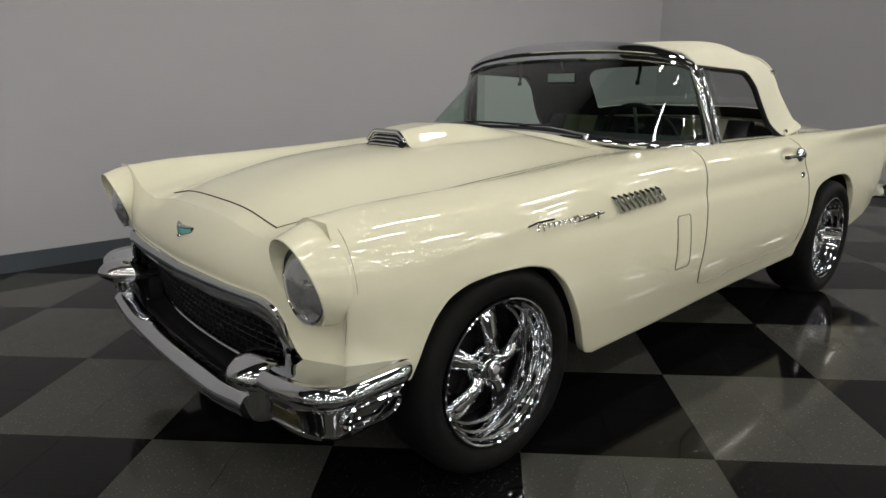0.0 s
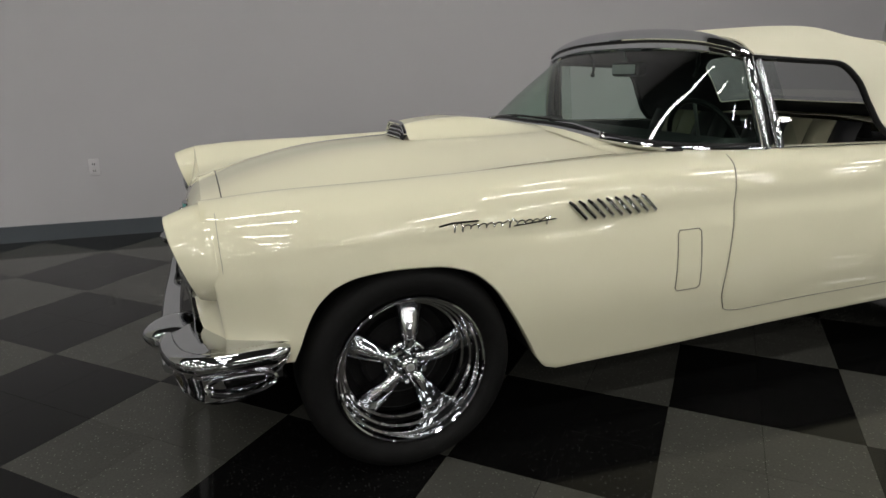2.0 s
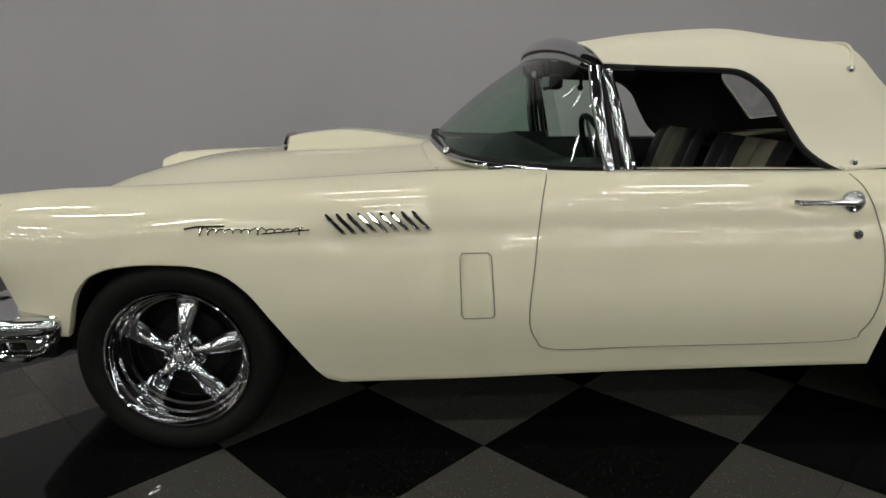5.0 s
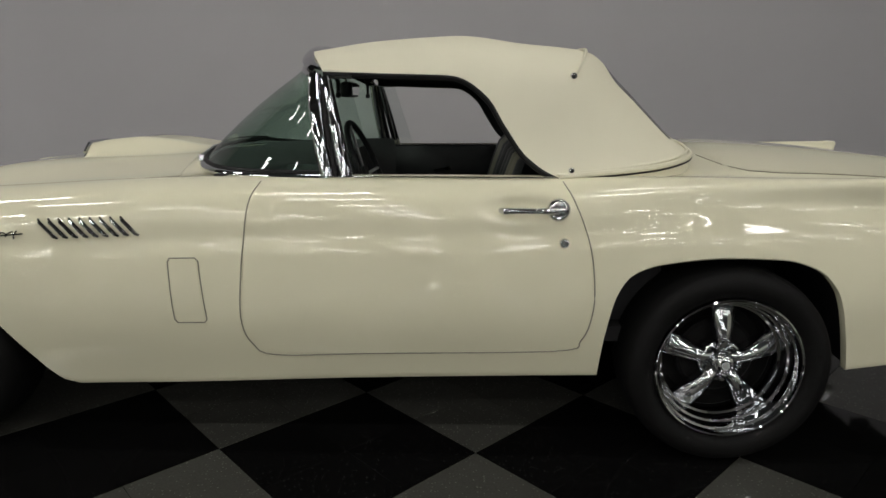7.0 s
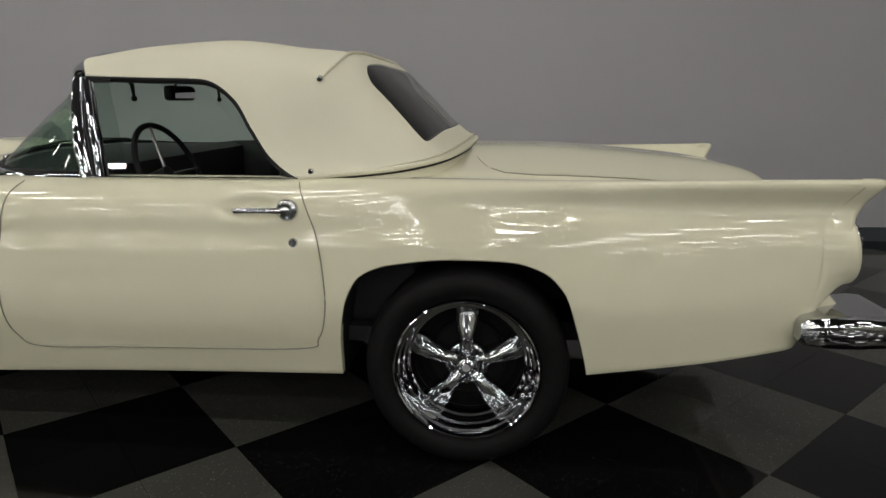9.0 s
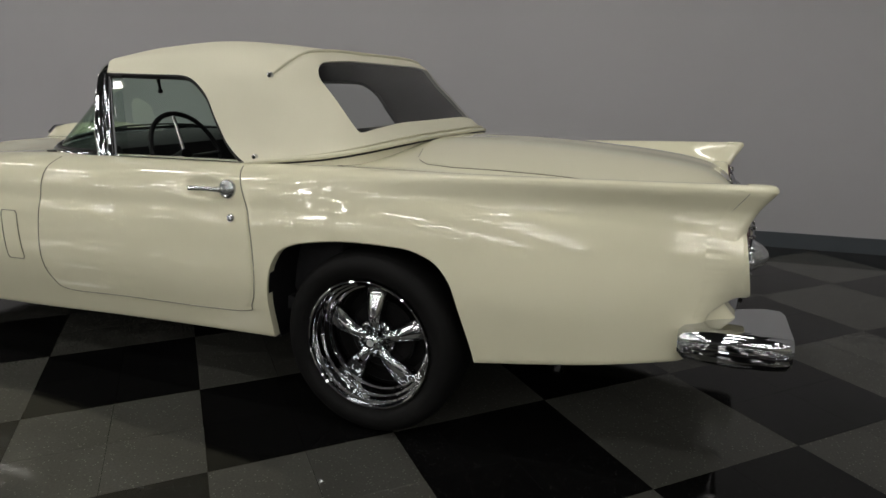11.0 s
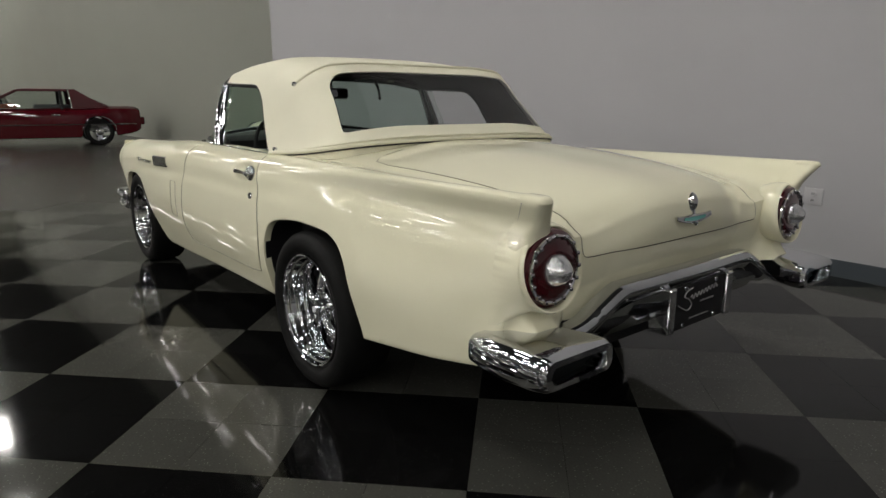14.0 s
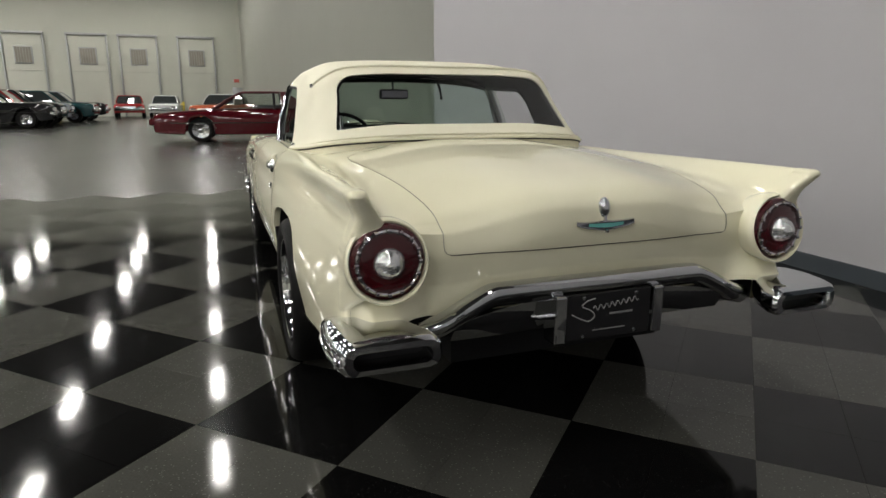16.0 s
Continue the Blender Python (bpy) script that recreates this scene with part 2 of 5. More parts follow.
room_box("wall_back", (-5.5, 6.69, WALL_Y, WALL_Y + 0.2, 0, 9.2), WALLGREY, "smooth grey painted wall behind the parked convertible")
bm = bmesh.new()
add_grid(bm, [[(-3.0, 3.7, 0), (-3.0, 3.7, 9.2)], [(-46.0, 1.55, 0), (-46.0, 1.55, 9.2)]])
bmesh.ops.solidify(bm, geom=bm.faces[:], thickness=0.2)
tagged(part("wall_side", bm, WALLSIDE, smooth=False), "pale grey painted wall along the warehouse", "wall", kind="structure")
room_box("wall_far", (-46.3, -46.0, -62.0, 5.2, 0, 9.2), WALLPALE, "pale painted far wall with loading doors")
# unseen wall added to close the hall, dim for dark reflections
room_box("wall_south", (-46.0, 30.3, -62.3, -62.0, 0, 9.2), WALLDIM, "unseen long warehouse wall, kept dim so the chrome reflects dark")
room_box("wall_east", (6.69, 6.89, -1.6, WALL_Y + 0.2, 0, 9.2), WALLGREY, "smooth grey painted return wall beside the convertible")
# unseen wall closing the hall, pale to throw light on the car's tail
room_box("wall_end", (30.0, 30.3, -62.0, 5.2, 0, 9.2), WALLPALE, "unseen warehouse end wall, pale to bounce light on the tail")
room_box("wall_north", (6.89, 30.0, 5.0, 5.2, 0, 9.2), WALLPALE, "plain painted north wall of the warehouse")
room_box("ceiling", (-46.3, 30.3, -62.3, 5.2, 9.2, 9.4), CEIL, "dark warehouse ceiling")
room_box("baseboard", (-5.5, 6.678, WALL_Y - 0.012, WALL_Y, 0, 0.115), BASEGREY, "dark slate vinyl baseboard along the grey wall")
room_box("baseboard_east", (6.678, 6.69, -1.6, WALL_Y - 0.012, 0, 0.115), BASEGREY, "dark slate vinyl baseboard along the end wall")

# floor: one slab of polished concrete, tiled with large grey and black squares round the convertible
room_box("floor", (-46.3, 30.3, -62.3, 5.2, -0.2, -0.004), CONCRETE, "polished grey concrete and chequered tile floor")

# lamps: rows of long twin-tube fixtures hung under the ceiling
def strip_light():
    e = empty("strip_light", (0, 0, 8.6))
    for y in (-0.098, 0.098):
        rows = [[(x, y + a, z) for a, z in ((-.08, 8.597), (-.08, 8.560), (-.046, 8.530), (.046, 8.530), (.08, 8.560), (.08, 8.597))] for x in (-.93, .93)]
        part("tube", grid_bm(rows), TUBE, e, "lit fluorescent lamp tray", smooth=False)
    part("housing", box_bm(-0.98, 0.98, -0.21, 0.21, 8.600, 8.66, 0.015), WHITEMETAL, e, "white metal reflector housing")
    for x in (-0.7, 0.7):
        part("hanger", tube_bm([(x, 0, 8.655), (x, 0, 9.2)], 0.006, 5), SATIN, e)
    return tagged(e, "long twin-tube strip light hanging from the ceiling", "ceiling light", "rows of strip lights")


first = strip_light()
lamp_xy = [(x, y) for y in (-1.55, -6.1, -12.2, -17.0, -22.0, -27.0, -32.0, -38.0, -44.0, -51.0) for x in (-41.8, -37.1, -31.4, -23.2, -16.6, -11.3, -5.9, -0.6, 4.7, 10.0, 15.3, 20.6, 25.9)]
for x, y in lamp_xy[1:]:
    copy_thing(first, Matrix.Translation((x, y, 8.6)))
first.matrix_basis = Matrix.Translation((*lamp_xy[0], 8.6))

import functools

# ---- the convertible: front axle at x = 0, rear axle at x = 2.59, middle at y = 0 ----
car = tagged(empty("convertible_car", (1.5, 0, 0)), "cream two-seat convertible with raised cream vinyl top and chrome wheels", "car")

# body sections: x, then (out from the middle, height) from the hood's middle round the fender to the sill
SECTIONS = [
    (-0.52, [(0, .752), (.22, .748), (.44, .728), (.56, .748), (.70, .826), (.80, .785), (.834, .71), (.836, .63), (.795, .50), (.745, .36)]),
    (-0.36, [(0, .818), (.22, .810), (.46, .762), (.57, .775), (.70, .842), (.80, .80), (.844, .725), (.853, .63), (.838, .48), (.80, .28)]),
    (0.00, [(0, .892), (.22, .882), (.51, .806), (.60, .818), (.70, .853), (.805, .812), (.848, .745), (.862, .64), (.856, .48), (.82, .25)]),
    (0.45, [(0, .915), (.22, .908), (.555, .852), (.62, .862), (.70, .872), (.808, .838), (.846, .765), (.865, .65), (.866, .47), (.79, .21)]),
    (0.83, [(0, .945), (.22, .938), (.605, .884), (.64, .887), (.72, .890), (.814, .850), (.846, .785), (.869, .66), (.873, .47), (.80, .225)]),
    (1.25, [(0, .95), (.22, .945), (.62, .900), (.67, .899), (.745, .893), (.820, .851), (.846, .795), (.869, .67), (.874, .47), (.805, .245)]),
    (2.05, [(0, .95), (.22, .948), (.62, .900), (.69, .897), (.755, .892), (.820, .853), (.845, .80), (.867, .68), (.874, .47), (.82, .28)]),
    (2.35, [(0, .955), (.22, .952), (.60, .905), (.68, .893), (.768, .893), (.814, .866), (.836, .812), (.862, .70), (.872, .50), (.83, .285)]),
    (2.75, [(0, .957), (.22, .952), (.58, .900), (.655, .882), (.775, .893), (.805, .881), (.812, .824), (.848, .70), (.868, .52), (.835, .295)]),
    (3.25, [(0, .921), (.22, .917), (.55, .866), (.665, .852), (.785, .898), (.809, .889), (.792, .82), (.828, .70), (.850, .54), (.825, .345)]),
    (3.45, [(0, .892), (.22, .888), (.53, .832), (.680, .824), (.782, .900), (.811, .890), (.788, .82), (.820, .70), (.832, .55), (.810, .370)]),
    (3.56, [(0, .862), (.22, .858), (.52, .800), (.690, .808), (.780, .901), (.812, .891), (.786, .82), (.818, .70), (.822, .56), (.80, .385)]),
    (3.64, [(0, .815), (.22, .812), (.515, .752), (.695, .794), (.778, .901), (.812, .891), (.784, .82), (.817, .70), (.812, .57), (.79, .40)]),
]
SX = [s[0] for s in SECTIONS]
SC = np.array([s[1] for s in SECTIONS])
CROWN = 4
# one more control line between shoulder and waist: a shallow crease runs along fender and door
waist = (SC[:, 6] + SC[:, 7]) / 2
waist[:, 0] += [.003 - .0062 * min(1.0, max(0.0, (x + .05) / .5), max(0.0, (2.75 - x) / .5)) for x in SX]
SC = np.insert(SC, 7, waist, axis=1)


@functools.lru_cache(maxsize=None)
def section_at(x):
    return section_curve(x)


def section(x):
    x = float(x)
    if x < -.44 or x > 3.585:
        return section_at(round(x, 5))
    k = math.floor(x / .005)
    f = x / .005 - k
    return section_at(round(k * .005, 5)) * (1 - f) + section_at(round((k + 1) * .005, 5)) * f


def section_curve(x, n=12):
    """The half section at x as (out, height), n points between control points; rows of the crown at CROWN * n."""
    # between the ends the control lines are evened out lengthwise so that the panels stay fair
    fade = min(1.0, max(.22, (x + .30) / .4), max(0.0, (3.42 - x) / .4))
    steps = [(d * fade, w) for d, w in ((-.30, .06), (-.20, .12), (-.10, .20), (0.0, .24), (.10, .20), (.20, .12), (.30, .06))] if fade > 0 else [(0.0, 1.0)]
    ctrl = sum(w * np.array([[spline(SX, SC[:, k, c], min(3.64, max(-.52, x + d))) for c in (0, 1)] for k in range(SC.shape[1])]) for d, w in steps)
    ext = np.vstack([[-ctrl[1][0], ctrl[1][1]], ctrl, 2 * ctrl[-1] - ctrl[-2]])
    t = np.linspace(0, 1, n, endpoint=False)[:, None]
    out = []
    for k in range(len(ctrl) - 1):
        a, b, c, d = ext[k], ext[k + 1], ext[k + 2], ext[k + 3]
        # centripetal form keeps tight corners from looping
        ta = 0.0
        tb = ta + max(np.linalg.norm(b - a), 1e-4) ** 0.5
        tcc = tb + max(np.linalg.norm(c - b), 1e-4) ** 0.5
        td = tcc + max(np.linalg.norm(d - c), 1e-4) ** 0.5
        q = tb + t * (tcc - tb)
        a1 = (tb - q) / (tb - ta) * a + (q - ta) / (tb - ta) * b
        a2 = (tcc - q) / (tcc - tb) * b + (q - tb) / (tcc - tb) * c
        a3 = (td - q) / (td - tcc) * c + (q - tcc) / (td - tcc) * d
        b1 = (tcc - q) / (tcc - ta) * a1 + (q - ta) / (tcc - ta) * a2
        b2 = (td - q) / (td - tb) * a2 + (q - tb) / (td - tb) * a3
        out.append((tcc - q) / (tcc - tb) * b1 + (q - tb) / (tcc - tb) * b2)
    out.append(ctrl[-1:])
    out = np.vstack(out)
    # the shell rolls in a little at its very ends
    if x > 3.595:
        d = 1 - math.sqrt(max(0.0, 1 - ((x - 3.595) / .045) ** 2))
        out[CROWN * n:, 0] -= .016 * d
        out[3 * n + 6:6 * n, 1] -= .014 * d
    if x < -.45:
        d = 1 - math.sqrt(max(0.0, 1 - ((-.45 - x) / .07) ** 2))
        out[(CROWN + 1) * n:, 0] -= .010 * d
    return out


def side_y(x, z):
    """How far out the body side lies at x and height z."""
    s = section(float(x))
    k = CROWN * 12 + int(np.argmax(s[CROWN * 12:, 1]))
    low = s[k:][::-1]
    return float(spline(low[:, 1], low[:, 0], z)) - dent(x, z)


def dent(x, z):
    """The finger scoop pressed into each door behind its handle."""
    r = ((x - 1.945) / 0.135) ** 2 + ((z - 0.814) / 0.046) ** 2
    return 0.026 * max(0.0, 1 - r) ** 2.0


def top_z(x, y):
    """Height of the hood or rear deck at x and distance y from the middle."""
    s = section(float(x))[: CROWN * 12 + 1]
    return float(np.interp(abs(y), s[:, 0], s[:, 1]))


FRONT_ARCH = [(-.335, .40), (-.318, .44), (-.297, .50), (-.265, .560), (-.214, .606), (-.143, .629), (-.04, .637), (.059, .634), (.158, .612), (.236, .556), (.311, .455), (.388, .335), (.430, .270), (.464, .237), (.505, .226)]
REAR_ARCH = [(2.196, .29), (2.204, .415), (2.235, .561), (2.281, .623), (2.368, .653), (2.553, .670), (2.717, .665), (2.815, .638), (2.882, .574), (2.928, .438), (2.958, .318)]
SILL = [(-.55, .40), (-.335, .40), (.505, .224), (.89, .235), (1.42, .258), (2.196, .282), (2.958, .310), (3.35, .362), (3.66, .405)]


def bottom_z(x):
    for arch in (FRONT_ARCH, REAR_ARCH):
        if arch[0][0] < x < arch[-1][0]:
            return float(spline([p[0] for p in arch], [p[1] for p in arch], x))
    return float(np.interp(x, [p[0] for p in SILL], [p[1] for p in SILL]))


def stations():
    xs = list(np.linspace(-0.52, 3.64, 100))
    xs += list(np.linspace(1.8, 2.1, 24)) + list(3.595 + .045 * np.sin(np.linspace(0, 1.57, 9))) + list(-.45 - .07 * np.sin(np.linspace(0, 1.57, 9)))
    for arch in (FRONT_ARCH, REAR_ARCH):
        a = np.array(arch)
        d = np.r_[0, np.cumsum(np.linalg.norm(np.diff(a, axis=0), axis=1))]
        xs += list(np.interp(np.linspace(0, d[-1], 50), d, a[:, 0]))
        xs += [arch[0][0] - 0.0005, arch[-1][0] + 0.0005]
    return sorted(set(round(x, 4) for x in xs))


BODY_X = stations()
CABIN = (1.0, 2.42)


def shear(x, z):
    """The nose leans forward at its top and the tail's fins lean back."""
    if x < -0.2:
        return x - 0.10 * ((-0.2 - x) / 0.32) ** 2 * (z - 0.70)
    if x > 3.2:
        return x + ((x - 3.2) / 0.44) ** 2 * (0.80 * max(0.0, z - 0.775) - 0.35 * max(0.0, 0.60 - z))
    return x


def body_half(sign):
    rows = []
    for x in BODY_X:
        s = section(x)
        k = CROWN * 12 + 12
        top = s[: k + 1]
        low = s[k:]
        zb = min(bottom_z(x), low[0, 1] - 0.01)
        zs = np.linspace(low[0, 1], zb, 40)[1:]
        ys = spline(low[::-1, 1], low[::-1, 0], zs)
        pts = np.vstack([top, np.stack([ys, zs], 1)])
        # a folded lip along the lower edge
        pts = np.vstack([pts, [ys[-1] - 0.004, zb - 0.004], [ys[-1] - 0.03, zb - 0.002]])
        rows.append([(shear(x, z), sign * (y - dent(x, z)), z) for y, z in pts])
    n_in = 3 * 12 + 2

    def keep(i, j):
        return not (CABIN[0] < 0.5 * (BODY_X[i] + BODY_X[i + 1]) < CABIN[1] and j < n_in)
    return rows, keep


bm = bmesh.new()
for sign in (-1, 1):
    rows, keep = body_half(sign)
    add_grid(bm, rows, keep=keep)
bmesh.ops.remove_doubles(bm, verts=bm.verts[:], dist=1e-5)
part("body", bm, CREAM, car, "glossy cream painted body shell")


# soft top: cross curves from header to base, half, mirrored
TOP = [
    [(1.245, 0, 1.293), (1.255, .25, 1.293), (1.275, .48, 1.288), (1.300, .60, 1.266), (1.335, .655, 1.216)],
    [(1.50, 0, 1.328), (1.50, .25, 1.325), (1.50, .47, 1.320), (1.51, .598, 1.286), (1.53, .660, 1.208)],
    [(1.755, 0, 1.347), (1.755, .25, 1.345), (1.755, .47, 1.334), (1.75, .60, 1.287), (1.735, .668, 1.200)],
    [(1.97, 0, 1.322), (1.97, .25, 1.320), (1.965, .49, 1.306), (1.93, .625, 1.238), (1.845, .685, 1.138)],
    [(2.185, 0, 1.292), (2.185, .25, 1.292), (2.18, .48, 1.280), (2.125, .640, 1.195), (1.905, .705, 1.045)],
    [(2.32, 0, 1.185), (2.32, .25, 1.184), (2.30, .51, 1.168), (2.215, .662, 1.085), (1.965, .725, .960)],
    [(2.475, 0, 1.03), (2.47, .28, 1.03), (2.445, .57, 1.005), (2.335, .690, .965), (2.025, .745, .914)],
    [(2.565, 0, .962), (2.56, .29, .960), (2.51, .590, .945), (2.37, .712, .920), (2.066, .757, .894)],
]


@functools.lru_cache(maxsize=None)
def top_cross(a):
    """The line along the top, header to base, at a steps out from the middle."""
    k = np.arange(-1.0, 5.0)
    return [[float(spline(k, [c[1][n] * (-1 if n == 1 else 1)] + [p[n] for p in c], a)) for n in range(3)] for c in TOP]


def top_point(w, v, inset=0.0):
    """A point of the folding top: w from -4 to 4 across, v from the header (0) to the base (7)."""
    cross = top_cross(round(abs(float(w)), 5))
    p = np.array([float(spline(np.arange(8.0), [c[n] for c in cross], v)) for n in range(3)])
    p[1] = math.copysign(p[1], w)
    if inset:
        mid = np.array([1.72, 0, 0.85])
        p = mid + (p - mid) * (1 - inset)
    return p


V0, V1, W1, WR = 4.42, 6.08, 2.22, 0.42


def window_edge(v, w):
    """Signed distance to the rear window's rounded outline."""
    cv, r = (V0 + V1) / 2, WR if v < (V0 + V1) / 2 else 0.12
    qa, qb = abs(w) - (W1 - 0.11 * (v - cv) - r), (abs(v - cv) - ((V1 - V0) / 2 - r)) * 1.0
    return math.hypot(max(qa, 0), max(qb, 0)) + min(max(qa, qb), 0) - r


WS = list(np.linspace(-4, 4, 73))
VS = list(np.linspace(0, 7, 85))


def top_rows(inset, hole=True):
    vw = {(i, j): [v, w] for i, v in enumerate(VS) for j, w in enumerate(WS)}
    inside = {(i, j): window_edge(VS[i] + 0.5 * (VS[1] - VS[0]), WS[j] + 0.5 * (WS[1] - WS[0])) < 0 for i in range(len(VS) - 1) for j in range(len(WS) - 1)}
    for (i, j), p in vw.items():
        near = {inside[c] for c in ((i, j), (i - 1, j), (i, j - 1), (i - 1, j - 1)) if c in inside}
        if len(near) == 2:
            for _ in range(6):
                d, e = window_edge(*p), 1e-4
                gv, gw = (window_edge(p[0] + e, p[1]) - d) / e, (window_edge(p[0], p[1] + e) - d) / e
                n2 = gv * gv + gw * gw + 1e-9
                p[0], p[1] = p[0] - d * gv / n2, p[1] - d * gw / n2
    rows = [[tuple(top_point(vw[i, j][1], vw[i, j][0], inset)) for j in range(len(WS))] for i in range(len(VS))]
    return rows, inside


rows, INSIDE = top_rows(0.0)
soft_top = part("soft_top", grid_bm(rows, keep=lambda i, j: not INSIDE[i, j], thick=0.006), VINYL, car, "cream vinyl folding top")
rear_win = [[rows[i][j] for j in range(len(WS))] for i in range(len(VS))]
part("rear_window", grid_bm(rear_win, keep=lambda i, j: INSIDE[i, j]), VINYLWIN, car, "clear plastic rear window")
rows, _ = top_rows(0.026)
part("headliner", grid_bm(rows, keep=lambda i, j: not INSIDE[i, j]), LINER, car, "black cloth lining of the folding top")
bow = [tuple(top_point(w, 4.0 - 0.06 * abs(w) / 3) + Vector((0.004, 0, 0.004))) for w in np.linspace(-3.05, 3.05, 60)]
part("piping", tube_bm(bow, 0.006, 6), VINYL, soft_top, "stitched cream piping over the rear bow")
for end in (bow[0], bow[-1]):
    part("snap", lathe_bm([(0, -0.012), (.009, -0.010), (.011, 0.0), (.009, 0.010), (0, 0.012)], end, seg=12), CHROME, soft_top)
base = [tuple(top_point(w, 7.0) + Vector((0, 0, 0.002))) for w in np.linspace(-4, 4, 80)]
part("base_bead", tube_bm(base, 0.009, 8), VINYL, soft_top, "cream bead along the base of the top")
# black line draws the shadow between the bead and the deck
part("base_shadow_line", tube_bm([(x + .004, y, z - .010) for x, y, z in base], 0.004, 6), BLACK, soft_top, "thin black line for the shadow under the bead")
base = [tuple(top_point(w, 6.78) + Vector((0.003, 0, 0.004))) for w in np.linspace(-4, 4, 80)]
part("base_seam", tube_bm(base, 0.005, 6), VINYL, soft_top)
for sign in (-1, 1):
    p = top_point(3.85 * sign, 6.72)
    part("snap", lathe_bm([(0, -0.010), (.008, -0.008), (.010, 0.0), (.008, 0.008), (0, 0.010)], (p[0], p[1], p[2] + 0.012), seg=12), CHROME, soft_top)
for sign in (-1, 1):
    rows = []
    for w in np.linspace(0, 4, 50):
        p = top_point(w * sign, 7.0)
        low = top_z(p[0], p[1]) if abs(p[1]) < .70 else p[2] - .040
        rows.append([tuple(p), (p[0] - .002, p[1], min(low, p[2] - .006) + .001)])
    part("base_skirt", grid_bm(rows), VINYL, soft_top)
# dark weatherstrip round the side openings
for sign in (-1, 1):
    edge = [tuple(top_point(4 * sign, v) + Vector((0, -0.012 * sign, -0.006))) for v in np.linspace(0, 7, 60)]
    part("weatherstrip", tube_bm(edge, 0.013, 8), BLACK, soft_top, "black rubber weatherstrip")

# windscreen
WB = [(.80, 0, .945), (.815, .25, .943), (.86, .474, .925), (.93, .60, .911), (1.03, .675, .903), (1.18, .715, .899), (1.36, .733, .897)]
WT = [(1.205, 0, 1.262), (1.215, .25, 1.258), (1.240, .45, 1.245), (1.262, .56, 1.228), (1.285, .62, 1.212), (1.312, .650, 1.196)]


def mirrored(c):
    return [(p[0], -p[1], p[2]) for p in c[:0:-1]] + list(c)


wb, wt = catmull(mirrored(WB), 61), catmull(mirrored(WT), 61)


def screen_point(j, t):
    return tuple(wb[j] * (1 - t) + wt[j] * t + np.array([-0.014 * math.sin(math.pi * t), 0, 0.01 * math.sin(math.pi * t)]))


windscreen = part("windscreen", grid_bm([[screen_point(j, t) for j in range(61)] for t in np.linspace(0, 1, 9)]), WINDSHIELD, car, "green-tinted wraparound windscreen")
part("lower_frame", tube_bm([tuple(p + np.array([0, 0, -0.004])) for p in wb], 0.016, 10, flat=0.8), CHROME, windscreen, "chrome windscreen surround")
part("gasket", tube_bm([tuple(p + np.array([0.006, 0, 0.010])) for p in wb], 0.008), BLACK, windscreen, "black rubber gasket")


def header_line(out, up, k0=0, k1=61):
    """A line along the header, moved out from the cabin and up; the upper mouldings taper towards the pillars."""
    line = []
    for k in range(k0, k1):
        p, d = wt[k], abs(k - 30) / 30
        n = Vector((p[0] - 1.75, p[1], 0)).normalized()
        line.append((p[0] + n.x * out, p[1] + n.y * out, p[2] + up * (1 - .40 * d ** 3)))
    return line


rail = [header_line(o, u) for o, u in ((.004, -.018), (.016, -.014), (.019, -.008), (.010, .012), (.004, .016), (-.012, .014))]
part("header_rail", grid_bm(rail, thick=.002), CHROME, windscreen, "chrome windscreen header")
# black bar puts the groove's shade between the two chrome bands
part("header_groove", tube_bm(header_line(.001, .020), .008, 8), BLACK, windscreen, "black bar for the shaded groove in the header")
cap = [header_line(o, u) for o, u in ((.004, .020), (.013, .023), (.015, .028), (.006, .044), (-.012, .060), (-.034, .068), (-.056, .066), (-.060, .056))]
part("header_cap", grid_bm(cap, thick=.002), CHROME, windscreen, "broad chrome cap strip along the header")
for sign in (-1, 1):
    a, b = Vector((1.352, .731 * sign, .892)), Vector((1.308, .651 * sign, 1.205))
    bend = Vector((-0.008, 0.010 * sign, 0))
    part("pillar", tube_bm([a, a.lerp(b, 0.3) + bend, a.lerp(b, 0.7) + bend, b], [.026, .024, .022, .021], 14, flat=.8), CHROME, windscreen, "chrome windscreen pillar")
    part("pillar_seal", tube_bm([a + Vector((.026, 0, 0)), a.lerp(b, 0.5) + Vector((.020, 0.010 * sign, 0)), b + Vector((.020, 0, -.006))], 0.008, 8), BLACK, windscreen)
    a, b = Vector((1.408, .744 * sign, .894)), Vector((1.342, .660 * sign, 1.196))
    vent = part("vent_window", grid_bm([[tuple(a), tuple(b)], [tuple(a + Vector((.095, .003 * sign, 0))), tuple(b + Vector((.075, .002 * sign, 0)))]]), CLEAR, car, "clear swivelling quarter glass")
    part("vent_frame", tube_bm([a, a.lerp(b, 0.5) + Vector((0, 0.006 * sign, 0)), b], 0.015, 10), CHROME, vent, "chrome quarter window frame")
    part("vent_frame", tube_bm([a + Vector((.02, 0, 0)), a.lerp(b, 0.5) + Vector((.018, 0.006 * sign, 0)), b + Vector((.012, 0, 0))], 0.006, 8), CHROME, vent)
    part("vent_frame", tube_bm([b + Vector((-.005, 0, .002)), b + Vector((.085, .002 * sign, .002))], 0.006, 8), CHROME, vent)
    part("sill_trim", tube_bm([(1.36, .752 * sign, .897), (1.7, .757 * sign, .896), (2.06, .763 * sign, .895)], 0.003, 8), CHROME, car, "thin chrome door sill trim")

